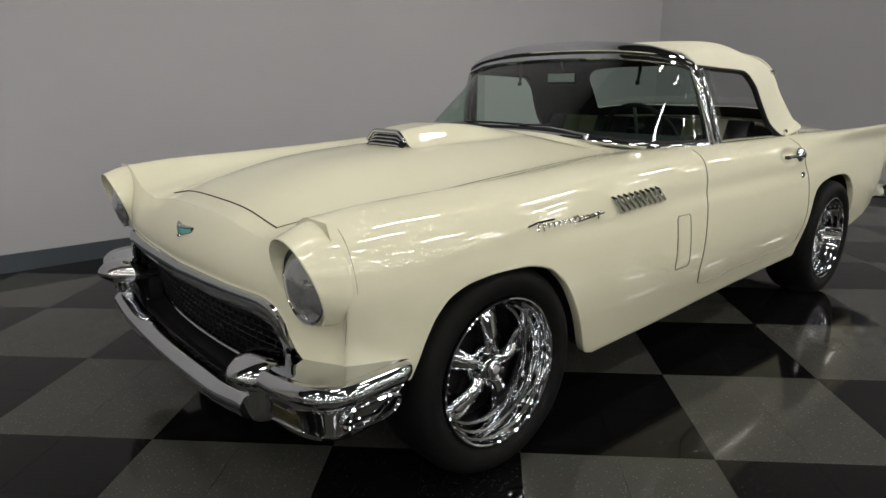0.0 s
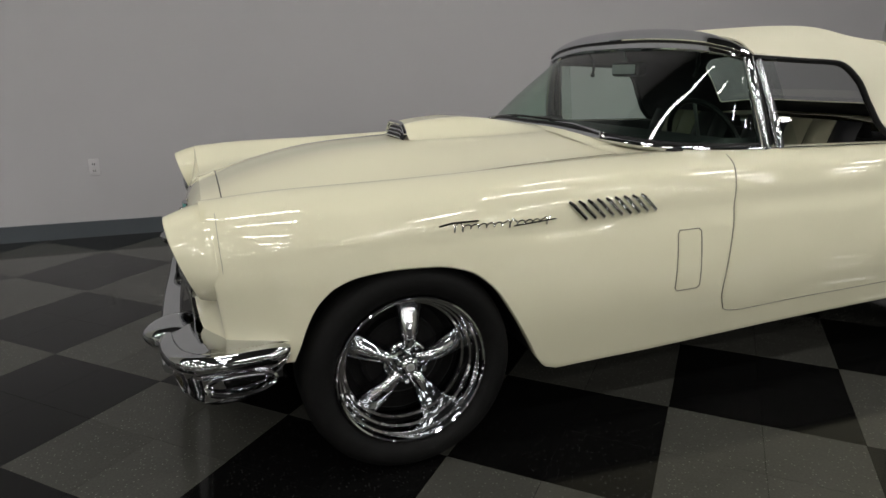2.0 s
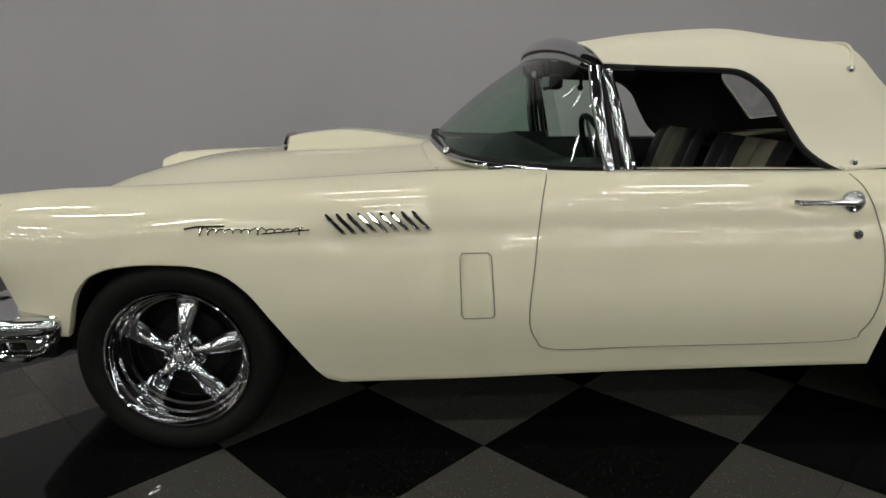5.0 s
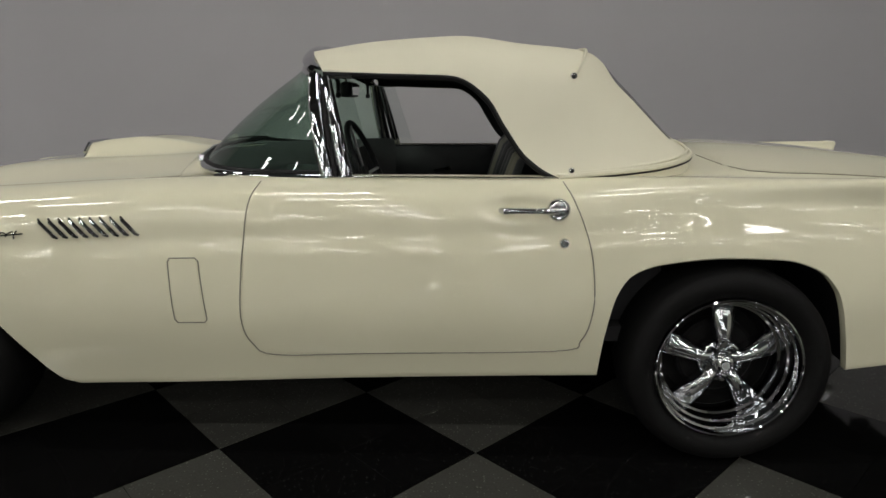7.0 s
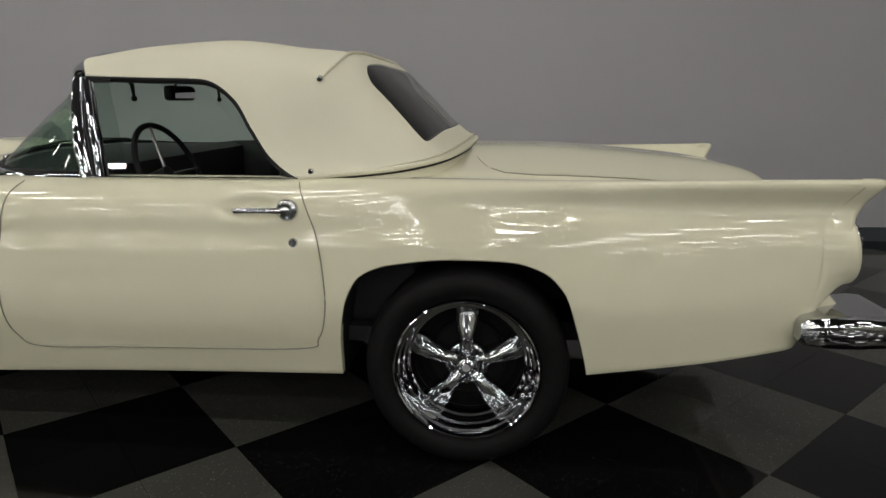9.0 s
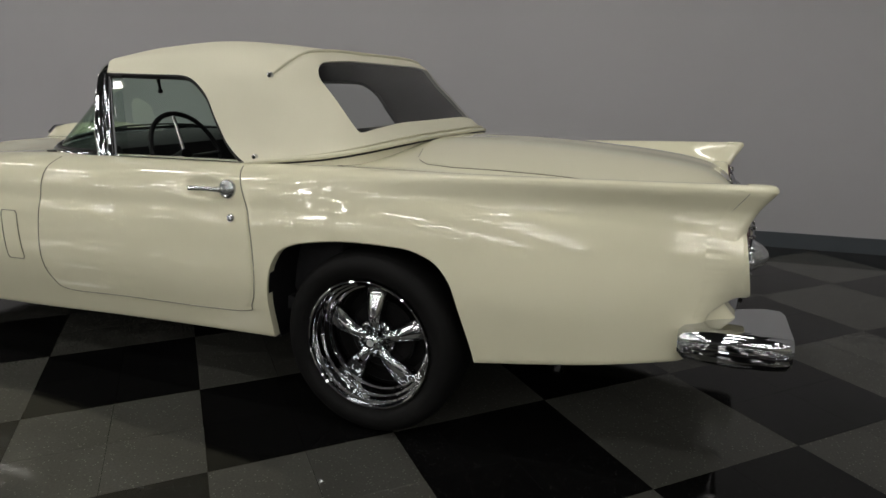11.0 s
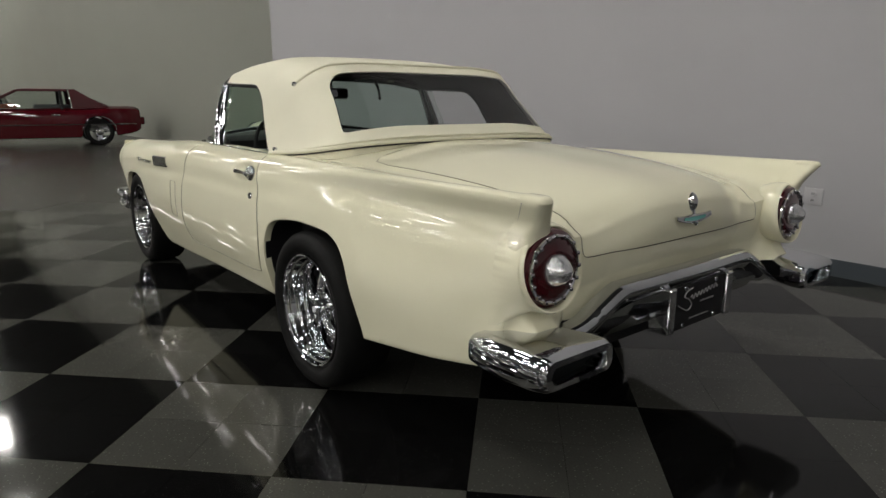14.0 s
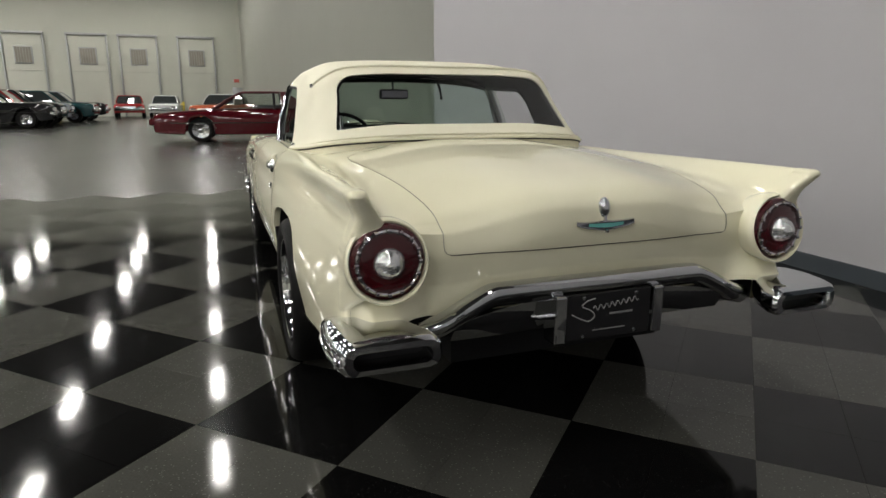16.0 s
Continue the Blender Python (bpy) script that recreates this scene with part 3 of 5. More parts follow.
# wheels
def wheel(x, sign):
    y0, z0 = (-0.795 if x < 1 else -0.818), 0.318
    e = empty("wheel", (x, y0, z0), car)
    tyre = [(.225, .02), (.228, -.035), (.245, -.052), (.272, -.058), (.296, -.050), (.311, -.030), (.318, .0), (.318, .12), (.31, .15), (.29, .175), (.25, .178), (.225, .16)]
    part("tyre", lathe_bm(tyre, (x, y0, z0), seg=72), RUBBER, e, "black rubber tyre")
    rim = [(.2265, -.040), (.2255, -.046), (.222, -.0475), (.218, -.045), (.215, -.030), (.213, -.026), (.207, -.024), (.205, -.020), (.203, -.002), (.201, .002), (.195, .004), (.193, .008), (.191, .030), (.189, .034), (.182, .036), (.180, .040), (.176, .075), (.178, .10), (.20, .16)]
    part("rim", lathe_bm(rim, (x, y0, z0), seg=72), CHROME, e, "polished deep-lipped chrome rim")
    part("barrel", lathe_bm([(.178, .08), (.16, .11), (.03, .115)], (x, y0, z0)), RUBBER, e, "dark wheel barrel and brake")
    part("brake_drum", lathe_bm([(.0, .070), (.115, .070), (.125, .078), (.125, .11)], (x, y0, z0)), RUBBER, e, "dark brake drum")
    for k in range(5):
        a0 = math.radians(90 + 72 * k + (-6 if x < 1 else 0))
        rows = []
        for r, half, front, back in ((.036, .030, .012, .06), (.050, .0255, .005, .06), (.064, .0225, .001, .06), (.080, .0235, .000, .06), (.098, .027, .003, .06), (.116, .031, .008, .06), (.134, .0345, .014, .062), (.152, .0375, .019, .065), (.168, .038, .024, .068), (.180, .037, .031, .07), (.190, .034, .042, .07)):
            ring = [(-1.0, back)] + [(math.sin(q), front + .024 * (1 - math.cos(q)) ** .9) for q in np.linspace(-1.5, 1.5, 15)] + [(1.0, back)]
            rows.append([(x + r * math.cos(a0) - half * t * math.sin(a0), y0 + d, z0 + r * math.sin(a0) + half * t * math.cos(a0)) for t, d in ring])
        part("spoke", grid_bm(rows), CHROME, e, "tapered chrome spoke" if k == 0 else "")
    part("hub", lathe_bm([(.0, .000), (.030, .000), (.034, .004), (.036, .020), (.062, .021), (.067, .024), (.070, .030), (.070, .055)], (x, y0, z0), seg=40), CHROME, e, "round chrome hub")
    part("centre_cap", lathe_bm([(.0, -.018), (.019, -.017), (.024, -.012), (.028, -.010), (.031, -.002), (.033, .006)], (x, y0, z0), seg=8), CHROME, e, "chrome centre cap")
    part("cap_badge", lathe_bm([(.0, -.0195), (.011, -.019), (.012, -.016)], (x, y0, z0), seg=24), SATIN, e, "dark round cap badge")
    for k in range(5):
        a0 = math.radians(54 + 72 * k + (-6 if x < 1 else 0))
        part("lug_nut", lathe_bm([(.0, -.002), (.006, -.002), (.0095, .004), (.0095, .024)], (x + .052 * math.cos(a0), y0, z0 + .052 * math.sin(a0)), seg=6), CHROME, e)
    if sign > 0:
        e.matrix_basis = Matrix.Translation((x, -y0, z0)) @ Matrix.Rotation(math.pi, 4, "Z")
    return e


for x in (0.0, 2.591):
    for sign in (-1, 1):
        wheel(x, sign)

# ---- body panels, seams and trim ----
def on_side(x, z, sign=-1, lift=0.0):
    return (x, sign * (side_y(x, z) + lift), z)


def on_top(x, y, lift=0.0):
    return (shear(x, top_z(x, y)), y, top_z(x, y) + lift)


def dense(points, n):
    return [tuple(p) for p in catmull(points, n)]


def seam(points, parent, r=0.0015, material=None):
    return part("seam", tube_bm(points, r, 5), material or GAP, parent)


DOOR = [(1.150, .885), (1.128, .82), (1.106, .63), (1.095, .47), (1.118, .39), (1.185, .347), (1.5, .355), (2.06, .370), (2.135, .41), (2.163, .50), (2.164, .60), (2.146, .72), (2.105, .83), (2.075, .885)]
for sign in (-1, 1):
    line = dense(DOOR, 120)
    door = part("door", grid_bm([[on_side(x0 + (x1 - x0) * t, z, sign, 0.0014) for t in np.linspace(0, 1, 60)]
                                 for z in np.linspace(.355, .872, 56)
                                 for x0, x1 in [(np.interp(z, [.355, .39, .47, .63, .82, .885], [1.185, 1.124, 1.101, 1.112, 1.134, 1.155]),
                                                 np.interp(z, [.37, .41, .50, .60, .72, .83, .885], [2.06, 2.128, 2.156, 2.157, 2.139, 2.098, 2.068]))]]),
                CREAM, car, "cream door with a pressed finger scoop")
    seam([on_side(x, z, sign, 0.0012) for x, z in line], door, .0021, SOFTGAP)
    handle = part("door_handle", tube_bm([on_side(1.885, .808, sign, .012), on_side(1.895, .808, sign, .030), on_side(1.93, .808, sign, .034), on_side(2.00, .809, sign, .034), on_side(2.045, .81, sign, .03)], [.008, .010, .0085, .0085, .011], 10), CHROME, door, "chrome push-button door handle")
    c = on_side(2.055, .810, sign, 0.0)
    out = -0.001 if sign < 0 else 0.001
    prof = [(.034, 0), (.034, 10), (.030, 18), (.022, 22), (.016, 20), (.015, 30), (.010, 33), (0, 34)]
    part("escutcheon", lathe_bm([(r, d * out) for r, d in prof], c, seg=28), CHROME, door, "round chrome handle escutcheon")
    c = on_side(2.073, .714, sign, 0.0)
    part("lock", lathe_bm([(r, d * out) for r, d in [(.015, 0), (.015, 5), (.012, 9), (.007, 9), (.006, 7), (0, 7)]], c, seg=20), CHROME, door, "chrome key lock")
    # access panel in the fender
    ring = [(.882, .655), (.889, .667), (.965, .668), (.976, .657), (.989, .475), (.980, .464), (.897, .463), (.888, .474)]
    closed = ring + [ring[0]]
    pts = []
    for a, b in zip(closed, closed[1:]):
        pts += [(a[0] + (b[0] - a[0]) * t, a[1] + (b[1] - a[1]) * t) for t in np.linspace(0, 1, 8)[:-1]]
    panel = part("access_panel", grid_bm([[on_side(.888 + .010 * (.66 - z) / .19 + .084 * t, z, sign, .0016) for t in np.linspace(0, 1, 8)] for z in np.linspace(.47, .661, 12)]), CREAM, car, "small cream access panel")
    part("seam", tube_bm([on_side(x, z, sign, 0.0012) for x, z in pts], 0.0019, 5, closed=True), SOFTGAP, panel)
    # louvres and script ornament
    for k in range(9):
        t = k / 8
        a, b = (.487 + .256 * t, .781 + .008 * t), (.544 + .252 * t, .724 + .011 * t)
        bar = part("louvre_bar", tube_bm([on_side(*a, sign, .003), on_side(a[0] + .008, a[1] - .008, sign, .010), on_side(b[0] - .006, b[1] + .006, sign, .010), on_side(*b, sign, .003)], [.004, .0065, .0065, .004], 8), CHROME, car, "slanted chrome fender louvre")
    script = []
    for t in np.linspace(0, 1, 110):
        amp = .013 if t < .12 or .55 < t < .62 or t > .93 else .0065
        script.append(on_side(.105 + .315 * t + .006 * math.sin(2 * math.pi * 13 * t), .735 + amp * math.sin(2 * math.pi * 13 * t + 1.2), sign, .003))
    badge = part("fender_ornament", tube_bm(script, .0021, 6), CHROME, car, "chrome scroll ornament on the fender")
    part("bar", tube_bm([on_side(.072, .742, sign, .004), on_side(.11, .749, sign, .004), on_side(.19, .750, sign, .004)], .003, 6), CHROME, badge)
    part("bar", tube_bm([on_side(.30, .727, sign, .004), on_side(.438, .738, sign, .004)], .0022, 6), CHROME, badge)

# hood
HOODY = ([-.46, -.36, 0.0, .45, .83], [.405, .436, .515, .560, .606])


def hood_half(x):
    return float(np.interp(x, *HOODY))


rows = []
for t in np.linspace(0, 1, 60):
    row = []
    for u in np.linspace(-1, 1, 41):
        x1 = .745 + .075 * u * u
        x = -.458 + (x1 + .458) * t
        row.append(on_top(x, u * (hood_half(x) - .003), .0022))
    rows.append(row)
hood = part("hood", grid_bm(rows), CREAM, car, "cream hood with a raised air scoop")
for sign in (-1, 1):
    side = [on_top(x, sign * hood_half(x), .0012) for x in np.linspace(-.460, .80, 60)]
    side += [on_top(.822, sign * .600, .0012), on_top(.825, sign * .58, .0012)] + [on_top(.745 + .075 * (y / .606) ** 2, sign * y, .0012) for y in np.linspace(.56, 0, 20)]
    seam(side, hood, .0012, SOFTGAP)
seam([on_top(-.460, y, .0012) for y in np.linspace(-.405, .405, 30)], hood, .0022)


def scoop_h(x):
    return float(spline([.225, .30, .42, .55, .70, .80], [.052, .062, .066, .052, .020, .0], x))


def scoop_w(x):
    return float(spline([.225, .40, .60, .80], [.150, .185, .225, .24], x))


def scoop_z(x, u):
    f = 1 - np.clip((abs(u) - .42) / .58, 0, 1) ** 1.0
    f = f * f * (3 - 2 * f)
    return scoop_h(x) * f


rows = [[(lambda p: (p[0], p[1], p[2] + .001 + scoop_z(x, u)))(on_top(x, u * scoop_w(x), .0022)) for u in np.linspace(-1, 1, 49)] for x in np.linspace(.225, .80, 36)]
scoop = part("scoop", grid_bm(rows), CREAM, hood, "raised cream air scoop")
face = []
for u in np.linspace(-.80, .80, 25):
    y = u * scoop_w(.225)
    p = on_top(.225, y, .0)
    face.append(((.205, y, p[2] - .002), (.222, y, p[2] + .004 + scoop_z(.225, u))))
part("scoop_opening", grid_bm([list(a) for a in face]), BLACK, hood, "dark scoop mouth")
part("scoop_frame", tube_bm([(b[0] - .006, b[1], b[2] + .002) for a, b in face], .008, 8), CHROME, hood, "chrome scoop surround")
for k in range(4):
    part("scoop_bar", tube_bm([(.203 + .005 * k, a[1] * .96, a[2] + .006 + (b[2] - a[2]) * (k + .3) / 4.4) for a, b in face[2:-2]], .0035, 6), CHROME, hood)

# grey cowl strip and wipers at the foot of the windscreen


def cowl_point(p, t):
    """Between the hood's rear edge and the foot of the glass; towards its ends the strip sinks onto the body."""
    e = on_top(.75 + .075 * (min(abs(p[1]), .606) / .606) ** 2, p[1], .001)
    x, z = e[0] + (p[0] - e[0]) * t, e[2] + (p[2] - e[2]) * t + .004
    k = min(1.0, max(0.0, (abs(p[1]) - .36) / .20))
    k = k * k * (3 - 2 * k)
    return (x, p[1], z * (1 - k) + (top_z(x, p[1]) + .0015) * k)


rows = [[cowl_point(p, t) for t in np.linspace(0, 1, 6)] for p in wb if abs(p[1]) < .60]
part("cowl_strip", grid_bm(rows), CREAM, car, "cream cowl strip below the glass")
for sign in (-1, 1):
    pv = Vector((.852, .470 * sign, .925))
    wiper = part("wiper", lathe_bm([(0, .022), (.011, .020), (.014, .010), (.016, 0)], pv, axis="z", seg=16), CHROME, car, "chrome windscreen wiper")
    tip = Vector((.826, (.470 - .33) * sign, .965))
    part("wiper_arm", tube_bm([pv + Vector((0, 0, .016)), pv.lerp(tip, .5) + Vector((-.006, 0, .018)), tip], [.006, .0045, .003], 6), CHROME, wiper)
    part("wiper_blade", tube_bm([Vector((.850, .30 * sign, .962)), Vector((.818, .14 * sign, .972)), Vector((.806, -.06 * sign, .974))], .0045, 6), BLACK, wiper)


# ---- nose ----
def nose_point(y, t):
    """The panel between and below the headlights: t from the hood's edge (0) to the grille and bumper (1)."""
    a = abs(y)
    z0 = top_z(-.52, min(a, .80)) if a < .80 else float(np.interp(a, [.80, .842], [.785, .62]))
    x0 = shear(-.52, z0)
    z1 = float(spline([0, .35, .52, .58, .62, .65, .70, .77, .842], [.585, .594, .600, .590, .557, .500, .455, .448, .44], a))
    x1 = float(spline([0, .30, .55, .65, .70, .76, .842], [-.602, -.596, -.578, -.560, -.538, -.505, -.470], a))
    y = math.copysign(min(a, side_y(-.52, max(.43, z0 + (z1 - z0) * t)) - .001), y) if a > .79 else y
    bulge = float(np.interp(a, [0, .5, .62, .75], [.022, .020, .010, 0.0]))
    z = z0 + (z1 - z0) * t
    x = x0 + (x1 - x0) * t - (bulge * math.sin(math.pi * min(1, t * 1.05)) ** .8 if t < .95 else bulge * .05)
    k = min(1.0, max(0.0, (a - .72) / .10))
    k = k * k
    return (x * (1 - k) + shear(-.52, z) * k, y, z)


@functools.lru_cache(maxsize=None)
def hood_r(a):
    """Radius of the headlight hood at angle a: an oval, cut off flush with the fender."""
    c, q = math.cos(a), math.sin(a)
    rz = .148 if q > 0 else .114
    r = 1 / math.sqrt((c / .112) ** 2 + (q / rz) ** 2)
    for k in np.arange(.085, r, .0015):
        y, z = .727 + k * c, .680 + k * q
        if y > .70 and (z > .825 or y > side_y(-.51, z) + .0008) or (y <= .70 and z > top_z(-.51, y) - .004):
            return float(k)
    return r


def bezel_r(a):
    """The hood's radius, evened out round its rim."""
    q = 2 * math.pi / 64
    return sum(w * hood_r(round((a + d * q) % (2 * math.pi), 4)) for d, w in ((-3, .08), (-2, .12), (-1, .18), (0, .24), (1, .18), (2, .12), (3, .08)))


part("nose_panel", grid_bm([[nose_point(y, t) for y in np.linspace(-.842, .842, 90)] for t in np.linspace(0, 1, 22)]), CREAM, car, "cream nose panel between the headlights")
for sign in (-1, 1):
    rings = []
    for cx, lean, w, f in ((-.455, .002, 0, .955), (-.485, .006, 0, .985), (-.508, .010, 0, 1.0), (-.528, .016, .10, 1.0), (-.546, .022, .34, 1.0), (-.562, .028, .62, 1.0), (-.574, .033, .86, 1.0), (-.5815, .036, 1, 1.0), (-.583, .036, 1, .975), (-.578, .034, 1, .955), (-.566, .020, 1, .93), (-.553, .006, 1, .92)):
        ring = []
        for a in np.linspace(0, 2 * math.pi, 64, endpoint=False):
            c, q = math.cos(a), math.sin(a)
            oval = 1 / math.sqrt((c / .100) ** 2 + (q / (.116 if q > 0 else .106)) ** 2)
            r = f * (bezel_r(a) * (1 - w) + oval * w)
            ring.append((cx - lean * q, sign * (.727 + r * c), .680 + r * q))
        rings.append(ring)
    bezel = part("headlight_bezel", grid_bm(rings, close_v=True), CREAM, car, "cream hooded headlight bezel")
    seam([(-.491 - .006 * math.sin(a), sign * (.727 + (bezel_r(a) * 1.013) * math.cos(a)), .680 + (bezel_r(a) * 1.013) * math.sin(a)) for a in np.linspace(-1.3, 1.2, 30)], bezel, .0009, SOFTGAP)
    part("headlight_ring", lathe_bm([(.094, .004), (.0955, -.006), (.0925, -.009), (.090, -.004)], (-.560, sign * .727, .676), axis="x"), CHROME, bezel, "chrome headlight ring")
    part("headlight_lens", lathe_bm([(0, -.036), (.03, -.033), (.06, -.023), (.08, -.010), (.092, 0)], (-.560, sign * .727, .676), axis="x"), CLEARLENS, bezel, "fluted clear headlight lens")

# hood-front ornament
def winged(cx, cz, half, chord, out, name, parent, label):
    """A shallow winged plate: chrome rim, enamel field and a small raised head."""
    def at(u, v, lift):
        c = chord * (1 - .55 * abs(u)) * (1 if v > 0 else .8 + .2 * (1 - abs(u)))
        return (cx + out * (lift - (.018 if out < 0 else .003) * u * u), half * u, cz + .010 * u * u + c * v)
    us = np.linspace(-1, 1, 25)
    ob = part(name, grid_bm([[at(u, v, d) for v, d in ((-.5, -.004), (-.5, .006), (-.40, .010), (.40, .010), (.5, .006), (.5, -.004))] for u in us]), CHROME, parent, label)
    part("enamel", grid_bm([[at(u * (.84 if out < 0 else .60), v, .0115) for v in ((-.30, 0, .30) if out < 0 else (-.12, .08, .30))] for u in us]), TURQ, ob, "turquoise enamel inlay")
    part("head", lathe_bm([(0, out * .016), (.005, out * .014), (.007, out * .006)], (cx + out * .006, 0, cz - chord * .42), axis="x", seg=14), CHROME, ob)
    for s in (-1, 1):
        part("feather", tube_bm([at(s * .25, -.36, .012), at(s * .75, -.40, .012), at(s * .98, -.30, .012)], .0022, 6), CHROME, ob)
    return ob


winged(nose_point(0, .40)[0] - .001, nose_point(0, .40)[2], .068, .034, -1, "nose_emblem", car, "chrome winged nose emblem with turquoise enamel")

# grille
part("grille_cavity", box_bm(-.50, -.35, -.70, .70, .30, .555), BLACK, car, "dark grille opening", smooth=False)


def grille_x(y, z):
    return -.566 + .060 * (abs(y) / .66) ** 2 + .16 * (.54 - z)


bm = bmesh.new()
for z in np.linspace(.352, .545, 9):
    add_grid(bm, [[(grille_x(y, z) + dx, y, z + dz) for dx, dz in ((0, .0018), (.026, .0018), (.026, -.0018), (0, -.0018))] for y in np.linspace(-.64, .64, 24)], close_v=True)
for y in np.linspace(-.64, .64, 35):
    add_grid(bm, [[(grille_x(y, z) - .002 + dx, y + dy, z) for dx, dy in ((0, .0016), (.026, .0016), (.026, -.0016), (0, -.0016))] for z in np.linspace(.34, .56, 4)], close_v=True)
part("grille_mesh", bm, GRILLEMETAL, car, "dark metal egg-crate grille")
rows = []
for y in np.linspace(-.655, .655, 90):
    a = abs(y)
    p = nose_point(y, 1.0)
    lean = .5 * min(1.0, max(0.0, (a - .60) / .1))
    rows.append([(p[0] + .004, y, p[2] + .004), (p[0] - .008, y, p[2] + .001), (p[0] - .012, y * (1 - .01 * lean), p[2] - .008), (p[0] - .010, y * (1 - .06 * lean), p[2] - .048), (p[0] - .004, y * (1 - .08 * lean), p[2] - .054), (p[0] + .022, y * (1 - .08 * lean), p[2] - .054)])
part("grille_moulding", grid_bm(rows), CHROME, car, "chrome moulding over the grille")
part("grille_lip", tube_bm([(grille_x(y, .345) - .016, y, .345 + .03 * (abs(y) / .6) ** 3) for y in np.linspace(-.56, .56, 30)], .006, 6), CHROME, car, "thin chrome lip below the grille")


# ---- front bumper ----
def sweep_bm(path, profile, bm=None, close=True):
    """Sweeps (out, height) pairs along a plan path of (x, y, z); out is to the path's left seen from above."""
    pts = [Vector(p) for p in path]
    rows = []
    for i, p in enumerate(pts):
        d = pts[min(i + 1, len(pts) - 1)] - pts[max(i - 1, 0)]
        n = Vector((-d.y, d.x, 0)).normalized()
        rows.append([p + n * o + Vector((0, 0, h)) for o, h in (profile(i / (len(pts) - 1)) if callable(profile) else profile)])
    bm = bm or bmesh.new()
    vs = add_grid(bm, rows, close_v=close)
    for row in (vs[0], vs[-1]):
        try:
            bm.faces.new(row)
        except ValueError:
            pass
    return bm


bumper = empty("front_bumper", (-.6, 0, .4), car)
bumper["label"] = "chrome front bumper with rounded guards"
LIP = [(-.022, .000), (-.010, .012), (.006, .018), (.022, .015), (.034, .004), (.038, -.012), (.032, -.028), (.018, -.038), (.004, -.042)]
SKIRT = [(.004, -.042), (.006, -.058), (-.004, -.098), (-.002, -.110), (-.004, -.122), (-.014, -.136), (-.024, -.142), (-.045, -.142), (-.03, -.04), (-.022, .0)]
INNER = [(-.335, .815), (-.42, .785), (-.48, .735), (-.52, .670), (-.54, .600), (-.545, .50)]
for sign in (-1, 1):
    plan = [(-.342, .836, .450), (-.42, .840, .450), (-.50, .846, .450), (-.548, .842, .449), (-.582, .822, .448), (-.604, .790, .447), (-.618, .750, .446), (-.628, .70, .446), (-.632, .64, .446), (-.630, .57, .446)]
    path = dense(plan, 44)
    inner = dense([(x, y, .458) for x, y in INNER], 44)
    shelf = [[(p[0] * (1 - q) + i[0] * q, sign * (p[1] * (1 - q) + i[1] * q), .463 + .005 * min(1.0, q * 2.5) + .003 * math.sin(math.pi * q)) for q in np.linspace(0, 1, 8)] for p, i in zip(path, inner)]
    part("shelf", grid_bm(shelf), CHROME, bumper, "broad chrome shelf")
    if sign > 0:
        path = path[::-1]
    path = [(x, y * sign, z) for x, y, z in path]

    def wing_profile(t, sign=sign):
        s = t if sign < 0 else 1 - t
        k = min(1.0, .30 + 1.1 * math.sqrt(s * 5)) if s < .2 else 1.0
        low = min(1.0, .15 + s * 3.6)
        return [(o * k, h * k) for o, h in LIP] + [(o * k, -.042 * k + (h + .042) * low) for o, h in SKIRT[1:-2]] + [(-.03, -.042 * k), (-.025, .0)]
    part("wing", sweep_bm(path, wing_profile), CHROME, bumper, "ribbed chrome bumper wing")
    rib = []
    for k in range(40):
        a = 2 * math.pi * k / 40
        u, v = math.cos(a), math.sin(a)
        x = -.470 + .085 * math.copysign(abs(u) ** .7, u) + .015 * v
        rib.append((x, sign * float(np.interp(x, [-.56, -.50, -.42, -.36], [.852, .859, .854, .846])), .372 + .028 * v - .05 * (x + .47)))
    part("side_rib", tube_bm(rib, .006, 6, closed=True), CHROME, bumper)
    # guard: a broad bullet that points ahead and merges into the shelf
    rows = []
    for x, hw, zt, zb in ((-.50, .088, .452, .41), (-.54, .092, .460, .40), (-.58, .094, .474, .392), (-.62, .091, .482, .388), (-.65, .081, .480, .392), (-.675, .064, .473, .401), (-.693, .044, .464, .412), (-.704, .025, .455, .422), (-.710, .009, .447, .430), (-.7115, .001, .440, .437)):
        zm = zb + (zt - zb) * .48
        rows.append([(x, sign * (.590 - .05 * (x + .66)) + hw * math.copysign(abs(math.cos(a)) ** .85, math.cos(a)), zm + (zt - zm if math.sin(a) > 0 else zm - zb) * math.sin(a)) for a in np.linspace(0, 2 * math.pi, 36, endpoint=False)])
    bm = bmesh.new()
    vs = add_grid(bm, rows, close_v=True)
    bm.faces.new(vs[-1])
    part("guard", bm, CHROME, bumper, "bullet-shaped chrome bumper guard")
    rows = []
    for z, hw, x1, cy in ((.425, .066, -.668, .588), (.40, .058, -.662, .586), (.375, .053, -.656, .582), (.35, .052, -.652, .575), (.325, .054, -.650, .562), (.300, .056, -.648, .545), (.285, .052, -.640, .535), (.278, .04, -.625, .53)):
        rows.append([(x1 + .085 * (1 - math.cos(a)) ** 1.2 / 2 ** 1.2, sign * cy + hw * math.sin(a), z) for a in np.linspace(-math.pi * .98, math.pi * .98, 26)])
    bm = bmesh.new()
    vs = add_grid(bm, rows, close_v=True)
    bm.faces.new(vs[-1])
    part("guard_leg", bm, CHROME, bumper)
    lamp = box_bm(-.012, .012, -.050, .042, -.020, .020, .006, 3)
